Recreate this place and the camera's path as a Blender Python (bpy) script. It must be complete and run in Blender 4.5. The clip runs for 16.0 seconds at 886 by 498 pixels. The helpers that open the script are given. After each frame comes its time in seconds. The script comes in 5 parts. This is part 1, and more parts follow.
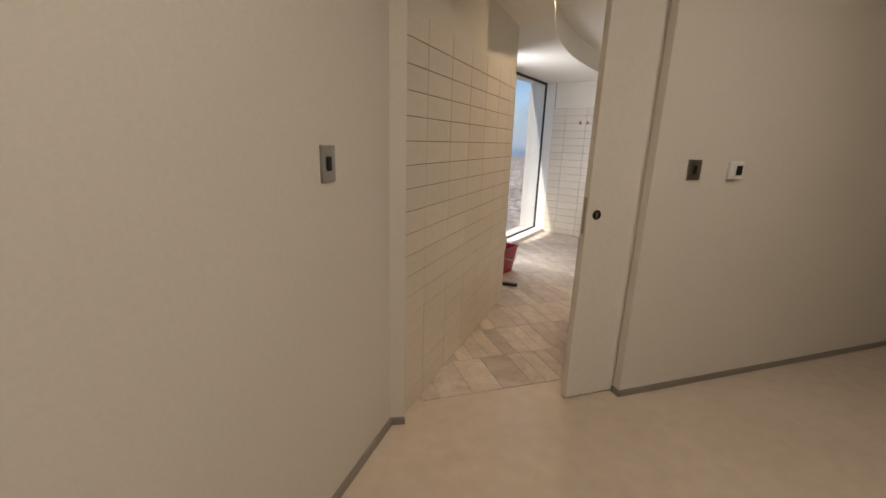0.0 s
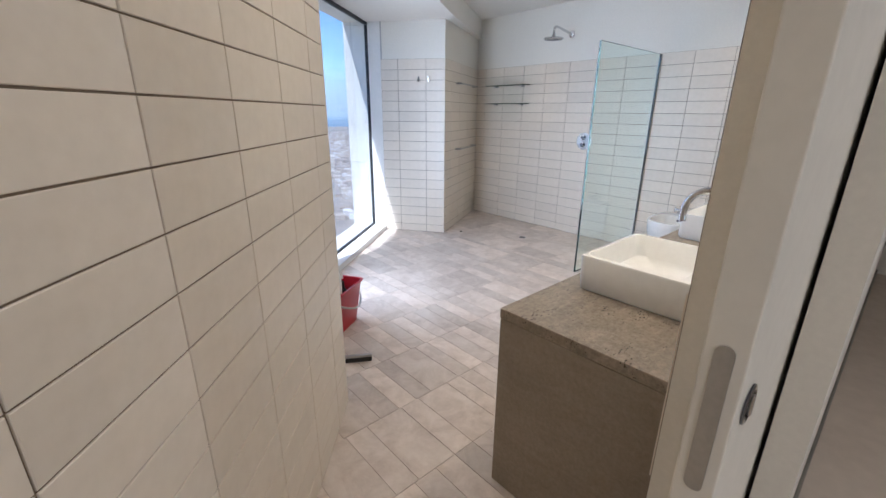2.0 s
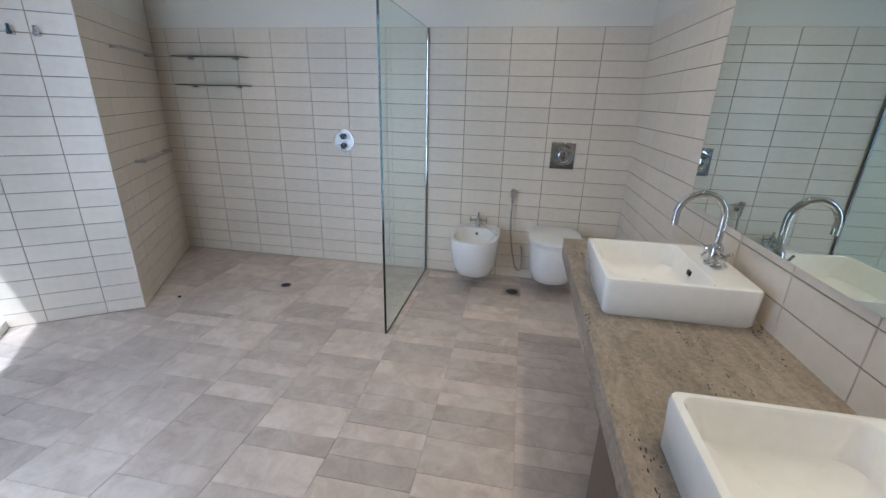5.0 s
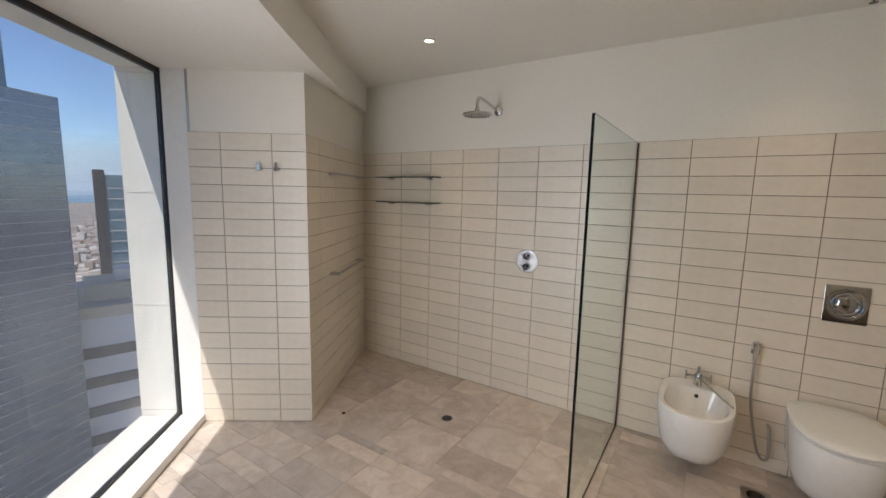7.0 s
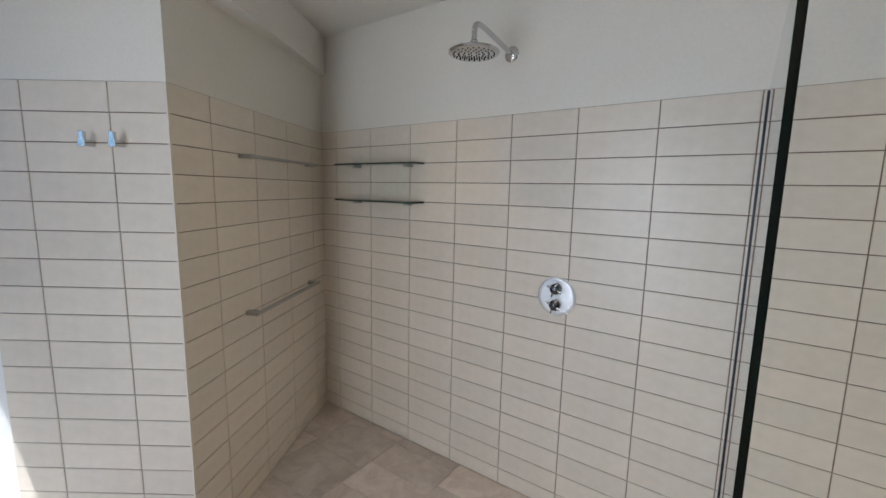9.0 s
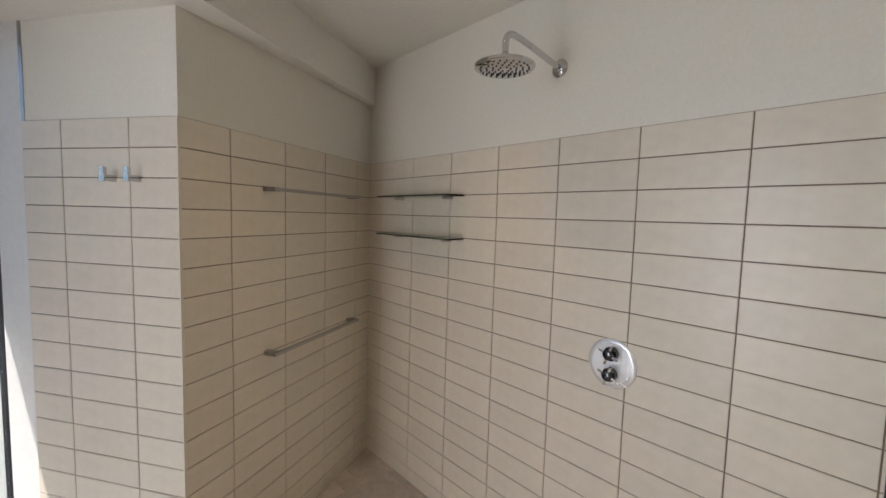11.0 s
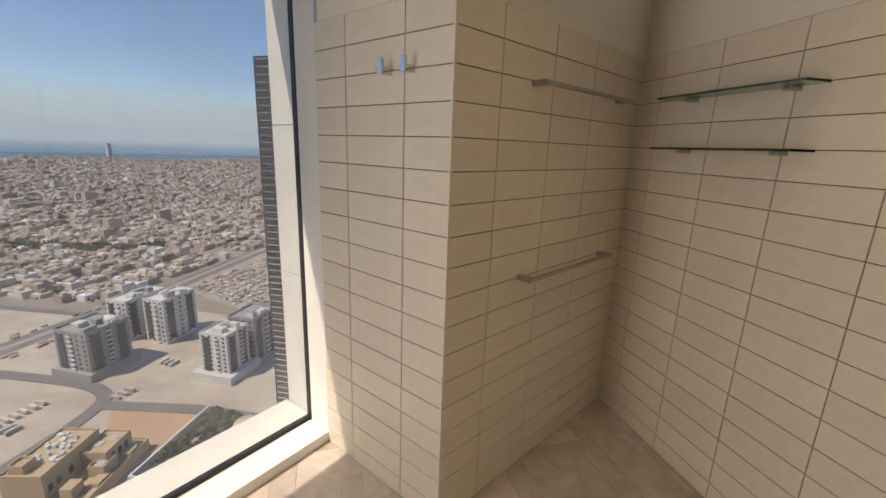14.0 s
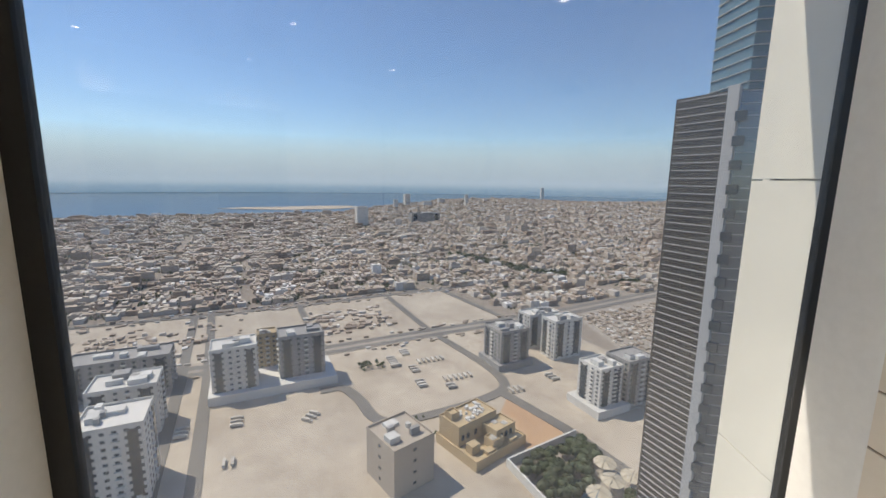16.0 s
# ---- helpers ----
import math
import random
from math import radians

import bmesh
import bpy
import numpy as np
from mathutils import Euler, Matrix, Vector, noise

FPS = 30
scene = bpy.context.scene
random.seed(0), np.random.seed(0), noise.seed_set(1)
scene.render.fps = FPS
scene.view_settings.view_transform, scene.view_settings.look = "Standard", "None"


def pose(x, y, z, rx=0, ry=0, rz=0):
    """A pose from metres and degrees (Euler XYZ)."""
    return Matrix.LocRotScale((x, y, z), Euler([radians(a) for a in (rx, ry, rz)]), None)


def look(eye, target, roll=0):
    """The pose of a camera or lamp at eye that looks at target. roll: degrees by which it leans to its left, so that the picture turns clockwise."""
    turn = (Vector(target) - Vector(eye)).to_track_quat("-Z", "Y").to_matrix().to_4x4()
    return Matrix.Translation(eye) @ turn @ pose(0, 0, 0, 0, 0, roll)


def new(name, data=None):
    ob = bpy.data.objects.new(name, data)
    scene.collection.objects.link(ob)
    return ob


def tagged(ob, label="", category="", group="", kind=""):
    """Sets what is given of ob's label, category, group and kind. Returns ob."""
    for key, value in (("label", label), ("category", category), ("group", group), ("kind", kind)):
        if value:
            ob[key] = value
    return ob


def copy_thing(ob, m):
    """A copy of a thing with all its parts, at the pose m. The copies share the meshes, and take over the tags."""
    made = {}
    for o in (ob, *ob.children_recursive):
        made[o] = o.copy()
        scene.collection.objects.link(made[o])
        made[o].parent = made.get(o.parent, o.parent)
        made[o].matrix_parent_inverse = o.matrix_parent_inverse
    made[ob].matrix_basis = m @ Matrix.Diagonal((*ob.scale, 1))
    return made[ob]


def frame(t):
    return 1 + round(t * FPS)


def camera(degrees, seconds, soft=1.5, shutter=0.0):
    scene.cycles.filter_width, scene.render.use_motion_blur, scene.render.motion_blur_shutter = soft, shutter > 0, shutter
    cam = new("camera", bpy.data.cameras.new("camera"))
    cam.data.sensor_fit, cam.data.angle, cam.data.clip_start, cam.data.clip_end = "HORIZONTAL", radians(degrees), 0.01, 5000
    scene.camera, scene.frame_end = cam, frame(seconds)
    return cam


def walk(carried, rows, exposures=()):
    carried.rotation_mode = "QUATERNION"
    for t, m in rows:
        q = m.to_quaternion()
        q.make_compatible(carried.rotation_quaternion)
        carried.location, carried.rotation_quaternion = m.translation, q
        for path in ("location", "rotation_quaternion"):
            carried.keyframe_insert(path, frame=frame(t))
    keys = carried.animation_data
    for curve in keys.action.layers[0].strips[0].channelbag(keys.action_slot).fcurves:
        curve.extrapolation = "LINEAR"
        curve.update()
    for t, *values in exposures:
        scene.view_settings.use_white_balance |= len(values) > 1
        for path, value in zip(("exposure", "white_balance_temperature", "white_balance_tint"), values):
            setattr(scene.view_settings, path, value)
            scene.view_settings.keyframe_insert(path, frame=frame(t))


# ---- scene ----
cam = camera(93.7, 16.0)
PATH = [
    (0, (0.653, 0.547, 1.34), (1.262, 2.383, 0.833), 1.8),
    (0.5, (0.824, 0.973, 1.353), (1.554, 2.746, 0.784), 1.4),
    (1, (0.992, 1.385, 1.317), (1.859, 3.098, 0.756), 2.1),
    (1.5, (1.245, 1.771, 1.315), (2.278, 3.38, 0.727), 1.1),
    (2, (1.482, 2.152, 1.311), (2.75, 3.567, 0.687), 0.5),
    (2.5, (1.726, 2.462, 1.314), (3.251, 3.577, 0.657), 0.1),
    (3, (2.001, 2.647, 1.322), (3.74, 3.368, 0.646), -0.3),
    (5.3, (2.525, 3.241, 1.356), (4.378, 3.573, 0.681), 1.5),
    (5.5, (2.571, 3.281, 1.344), (4.41, 3.765, 0.723), 0.9),
    (6, (2.762, 3.425, 1.424), (4.541, 4.225, 0.981), 0.6),
    (6.2, (2.815, 3.431, 1.462), (4.564, 4.333, 1.103), 0.6),
    (6.5, (2.834, 3.477, 1.513), (4.56, 4.448, 1.233), 0.9),
    (7, (2.871, 3.47, 1.505), (4.53, 4.555, 1.237), 1.2),
    (7.5, (2.977, 3.559, 1.397), (4.59, 4.686, 1.039), 1.9),
    (8, (3.263, 3.674, 1.327), (4.839, 4.839, 0.933), 1.7),
    (8.5, (3.616, 3.798, 1.394), (5.22, 4.931, 1.014), 1.5),
    (9, (3.911, 3.938, 1.491), (5.518, 5.095, 1.208), 1.1),
    (11.3, (4.279, 3.921, 1.525), (5.564, 5.444, 1.35), 1.6),
    (11.5, (4.272, 3.932, 1.518), (5.531, 5.472, 1.307), 1.8),
    (12, (4.272, 3.937, 1.428), (5.429, 5.539, 1.119), 2.6),
    (12.5, (4.236, 3.925, 1.33), (5.271, 5.587, 0.923), 3.2),
    (13, (4.201, 3.934, 1.315), (5.094, 5.656, 0.829), 3.2),
    (13.5, (4.193, 4.094, 1.372), (4.904, 5.893, 0.863), 2.7),
    (14, (4.203, 4.33, 1.392), (4.705, 6.207, 0.917), 2.0),
    (14.5, (4.236, 4.579, 1.422), (4.393, 6.528, 1.001), 1.5),
    (15, (4.194, 4.817, 1.423), (3.885, 6.757, 1.05), 1.6),
    (15.5, (4.054, 5.051, 1.444), (3.281, 6.862, 1.093), 0.7),
    (16, (3.947, 5.164, 1.453), (2.768, 6.746, 1.128), 0.9),
]
walk(cam, [(t, look(eye, target, roll)) for t, eye, target, roll in PATH],
     exposures=[(0.0, 0.15, 6600, 14), (0.5, 0.40, 5750, 14), (1.0, 0.45, 5600, 14), (1.5, 0.55, 5450, 14), (2.0, 0.62, 5150, 12),
                (2.5, 0.42, 5050, 12), (3.0, 0.02, 5700, 16), (5.5, 0.10, 5000, 8), (6.0, 0.10, 6200, 11), (6.5, 0.10, 6250, 12), (7.0, 0.08, 6300, 13), (8.0, 0.08, 6000, 14),
                (8.5, 0.08, 5550, 12), (9.0, 0.15, 5600, 10), (11.5, 0.10, 6300, 12), (12.5, 0.02, 6500, 12), (13.5, -0.12, 7300, 14),
                (14.5, -0.12, 7400, 16), (15.0, -0.12, 7300, 16), (15.5, -0.08, 7000, 10), (16.0, 0.0, 7000, 10)])

# ---- light ----
SUN_AZ, SUN_EL = 196.3, 57.0
world = bpy.data.worlds.new("sky")
scene.world = world
world.use_nodes = True
wt = world.node_tree
sky = wt.nodes.new("ShaderNodeTexSky")
sky.sky_type, sky.sun_disc = "NISHITA", False
sky.sun_elevation, sky.sun_rotation = radians(SUN_EL), radians(90 - SUN_AZ)
sky.air_density, sky.dust_density, sky.ozone_density = 1.0, 0.15, 4.0
wt.nodes["Background"].inputs["Strength"].default_value = 0.125
tint = wt.nodes.new("ShaderNodeMix")
tint.data_type, tint.blend_type = "RGBA", "MULTIPLY"
tint.inputs[0].default_value = 1.0
tint.inputs[7].default_value = (0.88, 0.97, 1.10, 1)
wt.links.new(sky.outputs[0], tint.inputs[6])
wt.links.new(tint.outputs[2], wt.nodes["Background"].inputs["Color"])

sun_data = bpy.data.lights.new("sun", "SUN")
sun_data.energy, sun_data.angle, sun_data.color = 3.9, radians(0.5), (1.0, 0.95, 0.87)
sun = new("sun", sun_data)
h = Vector((math.cos(radians(SUN_AZ)), math.sin(radians(SUN_AZ)), 0)) * math.cos(radians(SUN_EL))
sun.matrix_world = look((0, 0, 60), (-h.x, -h.y, 60 - math.sin(radians(SUN_EL))))

LAMP_W, HALL_W, SKY_W = 2.0, 8.5, 17.5


# ---- materials ----
def nodes_of(name):
    m = bpy.data.materials.new(name)
    m.use_nodes = True
    t = m.node_tree
    return m, t, t.nodes["Principled BSDF"]


def ramp(t, fac, stops):
    r = t.nodes.new("ShaderNodeValToRGB")
    r.color_ramp.elements[0].position, r.color_ramp.elements[0].color = stops[0][0], (*stops[0][1], 1)
    r.color_ramp.elements[1].position, r.color_ramp.elements[1].color = stops[-1][0], (*stops[-1][1], 1)
    for p, c in stops[1:-1]:
        e = r.color_ramp.elements.new(p)
        e.color = (*c, 1)
    t.links.new(fac, r.inputs["Fac"])
    return r.outputs["Color"]


def coords(t, scale=(1, 1, 1), turn=(0, 0, 0), kind="Object"):
    c = t.nodes.new("ShaderNodeTexCoord")
    m = t.nodes.new("ShaderNodeMapping")
    m.inputs["Scale"].default_value, m.inputs["Rotation"].default_value = scale, turn
    t.links.new(c.outputs[kind], m.inputs["Vector"])
    return m.outputs["Vector"]


def noise_of(t, vec, scale, detail=4.0, rough=0.6, distort=0.0):
    n = t.nodes.new("ShaderNodeTexNoise")
    n.inputs["Scale"].default_value, n.inputs["Detail"].default_value = scale, detail
    n.inputs["Roughness"].default_value, n.inputs["Distortion"].default_value = rough, distort
    t.links.new(vec, n.inputs["Vector"])
    return n.outputs["Fac"]


def mixed(t, a, b, fac, blend="MIX"):
    m = t.nodes.new("ShaderNodeMix")
    m.data_type, m.blend_type = "RGBA", blend
    for sock, v in ((m.inputs[0], fac), (m.inputs[6], a), (m.inputs[7], b)):
        if isinstance(v, (int, float)):
            sock.default_value = v
        elif isinstance(v, tuple):
            sock.default_value = (*v, 1)
        else:
            t.links.new(v, sock)
    return m.outputs[2]


def bump(t, p, height, strength=0.2, distance=0.01):
    b = t.nodes.new("ShaderNodeBump")
    b.inputs["Strength"].default_value, b.inputs["Distance"].default_value = strength, distance
    t.links.new(height, b.inputs["Height"])
    t.links.new(b.outputs[0], p.inputs["Normal"])


def mottled(name, low, high, rough, fine=60.0, coarse=2.0, relief=0.1, metal=0.0, spread=0.0, coat=0.0):
    """A surface whose colour wanders between two tones at two scales; spread: how far each object differs from the next."""
    m, t, p = nodes_of(name)
    v = coords(t)
    a, b = noise_of(t, v, coarse), noise_of(t, v, fine, 3)
    col = ramp(t, a, [(0.3, low), (0.7, high)])
    col = mixed(t, col, ramp(t, b, [(0.3, tuple(x * 0.9 for x in low)), (0.7, high)]), 0.35)
    if spread:
        info = t.nodes.new("ShaderNodeObjectInfo")
        tone = ramp(t, info.outputs["Random"], [(0.0, (1 - spread,) * 3), (1.0, (1 + spread * 0.4,) * 3)])
        col = mixed(t, col, tone, 1.0, "MULTIPLY")
    t.links.new(col, p.inputs["Base Color"])
    rr = t.nodes.new("ShaderNodeMapRange")
    rr.inputs[3].default_value, rr.inputs[4].default_value = rough * 0.8, min(1, rough * 1.2)
    t.links.new(a, rr.inputs[0])
    t.links.new(rr.outputs[0], p.inputs["Roughness"])
    p.inputs["Metallic"].default_value = metal
    p.inputs["Coat Weight"].default_value = coat
    if relief:
        bump(t, p, b, relief, 0.002)
    return m


PLASTER = mottled("painted_plaster", (0.76, 0.72, 0.64), (0.80, 0.765, 0.69), 0.75, 90, 1.2, 0.08)
HALL_PAINT = mottled("hall_paint", (0.70, 0.655, 0.575), (0.74, 0.695, 0.615), 0.7, 90, 1.0, 0.08)
CEILING = mottled("ceiling_paint", (0.78, 0.75, 0.69), (0.82, 0.79, 0.73), 0.85, 60, 1.0, 0.05)
DOOR_PAINT = mottled("door_lacquer", (0.74, 0.70, 0.62), (0.78, 0.74, 0.66), 0.4, 40, 1.0, 0.03)
TILE = mottled("glazed_tile", (0.715, 0.635, 0.525), (0.765, 0.69, 0.585), 0.32, 25, 3.0, 0.04, spread=0.05)
GROUT = mottled("grout", (0.19, 0.145, 0.10), (0.28, 0.215, 0.15), 0.9, 80, 4.0, 0.3)
GREY_SKIRT = mottled("brushed_metal", (0.30, 0.28, 0.25), (0.38, 0.36, 0.32), 0.45, 120, 3, 0.05, metal=0.6)
HALL_FLOOR = mottled("polished_limestone", (0.57, 0.475, 0.375), (0.66, 0.56, 0.45), 0.22, 12, 1.5, 0.02)
CERAMIC = mottled("white_ceramic", (0.80, 0.79, 0.77), (0.84, 0.83, 0.81), 0.08, 30, 1.0, 0.0, coat=0.4)
CLADDING = mottled("white_cladding", (0.72, 0.70, 0.62), (0.78, 0.76, 0.68), 0.4, 30, 2.0, 0.05)
FRAME_PAINT = mottled("white_frame_paint", (0.76, 0.75, 0.72), (0.81, 0.80, 0.77), 0.35, 40, 2.0, 0.03)
CHROME = mottled("chrome", (0.58, 0.58, 0.58), (0.66, 0.66, 0.66), 0.07, 40, 3.0, 0.0, metal=1.0)
# Crinkled protective film; the near-white base also imitates the reflected window.
BRIGHT_CHROME = mottled("filmed_glare_chrome", (0.88, 0.88, 0.88), (0.93, 0.93, 0.93), 0.26, 55, 9.0, 0.9, metal=0.55)
SATIN = mottled("satin_steel", (0.40, 0.385, 0.36), (0.50, 0.48, 0.455), 0.3, 120, 3.0, 0.03, metal=1.0)
BLACK = mottled("black_rubber", (0.008, 0.008, 0.008), (0.016, 0.016, 0.016), 0.5, 60, 2.0, 0.05)
RED = mottled("red_plastic", (0.34, 0.004, 0.010), (0.41, 0.008, 0.016), 0.3, 40, 3.0, 0.05)
WHITE_PLASTIC = mottled("white_plastic", (0.74, 0.74, 0.72), (0.8, 0.8, 0.78), 0.35, 40, 3.0, 0.03)
DARK_WOOD = mottled("dark_veneer", (0.075, 0.05, 0.035), (0.11, 0.075, 0.055), 0.4, 50, 3.0, 0.05)
LABEL_GREEN = mottled("green_label", (0.16, 0.22, 0.13), (0.26, 0.31, 0.20), 0.5, 60, 14.0, 0.0)
LABEL_YELLOW = mottled("yellow_label", (0.55, 0.47, 0.05), (0.65, 0.56, 0.08), 0.5, 30, 8.0, 0.0)


def travertine(name, tones, rough, along, pits=0.27):
    """Vein-cut travertine: soft wavering bands, cloudy blotches, and clusters of small dark pits."""
    m, t, p = nodes_of(name)
    sx, sy = (1.0, 4.0) if along == "x" else (4.0, 1.0)
    veins = noise_of(t, coords(t, (sx, sy, 4.0)), 3.2, 8, 0.7, 1.2)
    cloud = noise_of(t, coords(t), 6.0, 6, 0.7, 0.5)
    grain = noise_of(t, coords(t), 70.0, 4, 0.75)
    col = ramp(t, veins, [(0.34, tones[0]), (0.5, tones[1]), (0.66, tones[2])])
    col = mixed(t, col, ramp(t, cloud, [(0.3, tones[0]), (0.5, tones[1]), (0.7, tones[2])]), 0.45)
    col = mixed(t, col, ramp(t, grain, [(0.3, tuple(x * 0.7 for x in tones[1])), (0.7, tones[2])]), 0.45)
    vo = t.nodes.new("ShaderNodeTexVoronoi")
    vo.inputs["Scale"].default_value = 115.0
    t.links.new(coords(t, (sx * 0.5, sy * 0.35, 1.4)), vo.inputs["Vector"])
    size = t.nodes.new("ShaderNodeMapRange")
    size.inputs[1].default_value, size.inputs[2].default_value = 0.46, 0.64
    size.inputs[3].default_value, size.inputs[4].default_value = -0.05, pits
    t.links.new(noise_of(t, coords(t, (sx * 0.6, sy * 0.6, 3)), 9.0, 3, 0.6), size.inputs[0])
    cut = t.nodes.new("ShaderNodeMath")
    cut.operation = "SUBTRACT"
    t.links.new(vo.outputs["Distance"], cut.inputs[0])
    t.links.new(size.outputs[0], cut.inputs[1])
    hole = ramp(t, cut.outputs[0], [(0.0, (0, 0, 0)), (0.07, (1, 1, 1))])
    col = mixed(t, tuple(x * 0.3 for x in tones[0]), col, hole)
    bump(t, p, hole, 0.35, 0.003)
    t.links.new(col, p.inputs["Base Color"])
    p.inputs["Roughness"].default_value = rough
    return m


def honed_stone(name, tones, rough, spread):
    """Honed floor stone: every piece has its own tone and its own part of the cloudy pattern."""
    m, t, p = nodes_of(name)
    info = t.nodes.new("ShaderNodeObjectInfo")
    pos = t.nodes.new("ShaderNodeNewGeometry")
    add = t.nodes.new("ShaderNodeVectorMath")
    add.operation = "ADD"
    far = t.nodes.new("ShaderNodeMath")
    far.operation, far.inputs[1].default_value = "MULTIPLY", 40.0
    t.links.new(info.outputs["Random"], far.inputs[0])
    t.links.new(pos.outputs["Position"], add.inputs[0])
    t.links.new(far.outputs[0], add.inputs[1])
    cloud = noise_of(t, add.outputs[0], 7.0, 5, 0.62, 0.8)
    speck = noise_of(t, add.outputs[0], 38.0, 5, 0.7)
    dust = noise_of(t, pos.outputs["Position"], 2.3, 6, 0.65, 0.4)
    col = ramp(t, cloud, [(0.36, tones[0]), (0.5, tones[1]), (0.63, tones[2])])
    col = mixed(t, col, ramp(t, speck, [(0.3, tones[0]), (0.7, tones[2])]), 0.28)
    tone = ramp(t, info.outputs["Random"], [(0.0, (1 - spread, 1 - spread * 1.05, 1 - spread * 1.1)), (0.5, (0.95, 0.94, 0.93)), (1.0, (1.10, 1.08, 1.05))])
    col = mixed(t, col, tone, 1.0, "MULTIPLY")
    veil = ramp(t, dust, [(0.5, (0, 0, 0)), (0.72, (0.4, 0.4, 0.4))])
    col = mixed(t, col, (0.66, 0.61, 0.55), veil)
    t.links.new(col, p.inputs["Base Color"])
    rr_ = t.nodes.new("ShaderNodeMapRange")
    rr_.inputs[3].default_value, rr_.inputs[4].default_value = rough * 0.75, rough * 1.6
    t.links.new(dust, rr_.inputs[0])
    t.links.new(rr_.outputs[0], p.inputs["Roughness"])
    bump(t, p, speck, 0.08, 0.002)
    return m


COUNTER = travertine("vein_cut_travertine", ((0.085, 0.068, 0.050), (0.225, 0.185, 0.14), (0.43, 0.365, 0.285)), 0.24, "x")
COUNTER_SIDE = travertine("travertine_side", ((0.22, 0.178, 0.132), (0.285, 0.235, 0.178), (0.36, 0.30, 0.235)), 0.4, "y", 0.03)
# Darkened chrome; on the valve handles it imitates black reflections.
DARK_CHROME = mottled("dark_chrome", (0.10, 0.10, 0.11), (0.16, 0.16, 0.17), 0.1, 40, 3.0, 0.0, metal=1.0)
FLOOR_STONE = honed_stone("honed_stone", ((0.47, 0.395, 0.335), (0.585, 0.505, 0.44), (0.68, 0.605, 0.54)), 0.34, 0.24)
FLOOR_JOINT = mottled("floor_joint", (0.49, 0.42, 0.36), (0.57, 0.50, 0.43), 0.85, 60, 3, 0.2)


def glass(name, tint, rough=0.0):
    m, t, p = nodes_of(name)
    p.inputs["Base Color"].default_value = (*tint, 1)
    p.inputs["Roughness"].default_value = rough
    p.inputs["Transmission Weight"].default_value = 1.0
    p.inputs["IOR"].default_value = 1.45
    return m


PANE = glass("window_glass", (0.97, 0.985, 0.98))
# Pale patchy translucency added to the glass, lifting the view's darks like haze.
pt = PANE.node_tree
haze_mix = pt.nodes.new("ShaderNodeMixShader")
dusty = pt.nodes.new("ShaderNodeBsdfTranslucent")
dusty.inputs["Color"].default_value = (0.8, 0.8, 0.78, 1)
pt.links.new(ramp(pt, noise_of(pt, coords(pt), 1.6, 5, 0.65), [(0.35, (0.02, 0.02, 0.02)), (0.75, (0.09, 0.09, 0.09))]), haze_mix.inputs[0])
pt.links.new(pt.nodes["Principled BSDF"].outputs[0], haze_mix.inputs[1])
pt.links.new(dusty.outputs[0], haze_mix.inputs[2])
pt.links.new(haze_mix.outputs[0], pt.nodes["Material Output"].inputs["Surface"])
SHOWER_GLASS = glass("shower_glass", (0.87, 0.96, 0.93))
GLASS_EDGE = glass("green_glass_edge", (0.03, 0.085, 0.065), 0.1)
SHELF_GLASS = glass("shelf_glass", (0.22, 0.42, 0.35), 0.05)
BOTTLE = glass("milky_bottle", (0.9, 0.9, 0.9), 0.45)
MIRROR, mt, mp = nodes_of("silvered_mirror")
mp.inputs["Base Color"].default_value = (0.70, 0.77, 0.725, 1)
mp.inputs["Metallic"].default_value, mp.inputs["Roughness"].default_value = 1.0, 0.015
LAMP_GLOW, gt, gp_ = nodes_of("lamp_glow")
gp_.inputs["Emission Color"].default_value = (1.0, 0.86, 0.66, 1)
gp_.inputs["Emission Strength"].default_value = 14.0


# ---- mesh helpers ----
def part(name, bm, mat, parent=None, label="", smooth=False):
    me = bpy.data.meshes.new(name)
    bmesh.ops.recalc_face_normals(bm, faces=bm.faces)
    if smooth:
        for f in bm.faces:
            f.smooth = True
        for e in bm.edges:
            if len(e.link_faces) == 2 and e.calc_face_angle(0) > radians(40):
                e.smooth = False
    bm.to_mesh(me)
    bm.free()
    me.materials.append(mat)
    ob = new(name, me)
    ob.parent = parent
    if label:
        ob["label"] = label
    return ob


def empty(name, label, category, group="", kind="", at=(0, 0, 0)):
    ob = new(name)
    ob.location = at
    ob.empty_display_size = 0.05
    return tagged(ob, label, category, group, kind)


def box(bm, x0, y0, z0, x1, y1, z1, bevel=0.0, seg=2, m=None):
    vs = [bm.verts.new(v) for v in ((x0, y0, z0), (x1, y0, z0), (x1, y1, z0), (x0, y1, z0), (x0, y0, z1), (x1, y0, z1), (x1, y1, z1), (x0, y1, z1))]
    fs = [bm.faces.new([vs[i] for i in q]) for q in ((3, 2, 1, 0), (4, 5, 6, 7), (0, 1, 5, 4), (1, 2, 6, 5), (2, 3, 7, 6), (3, 0, 4, 7))]
    if bevel:
        es = list({e for f in fs for e in f.edges})
        r = bmesh.ops.bevel(bm, geom=es, offset=bevel, segments=seg, affect="EDGES", profile=0.5)
        vs = list({v for v in r["verts"]} | {v for v in vs if v.is_valid})
    if m is not None:
        bmesh.ops.transform(bm, matrix=m, verts=[v for v in vs if v.is_valid])
    return bm


def boxed(*a, **k):
    return box(bmesh.new(), *a, **k)


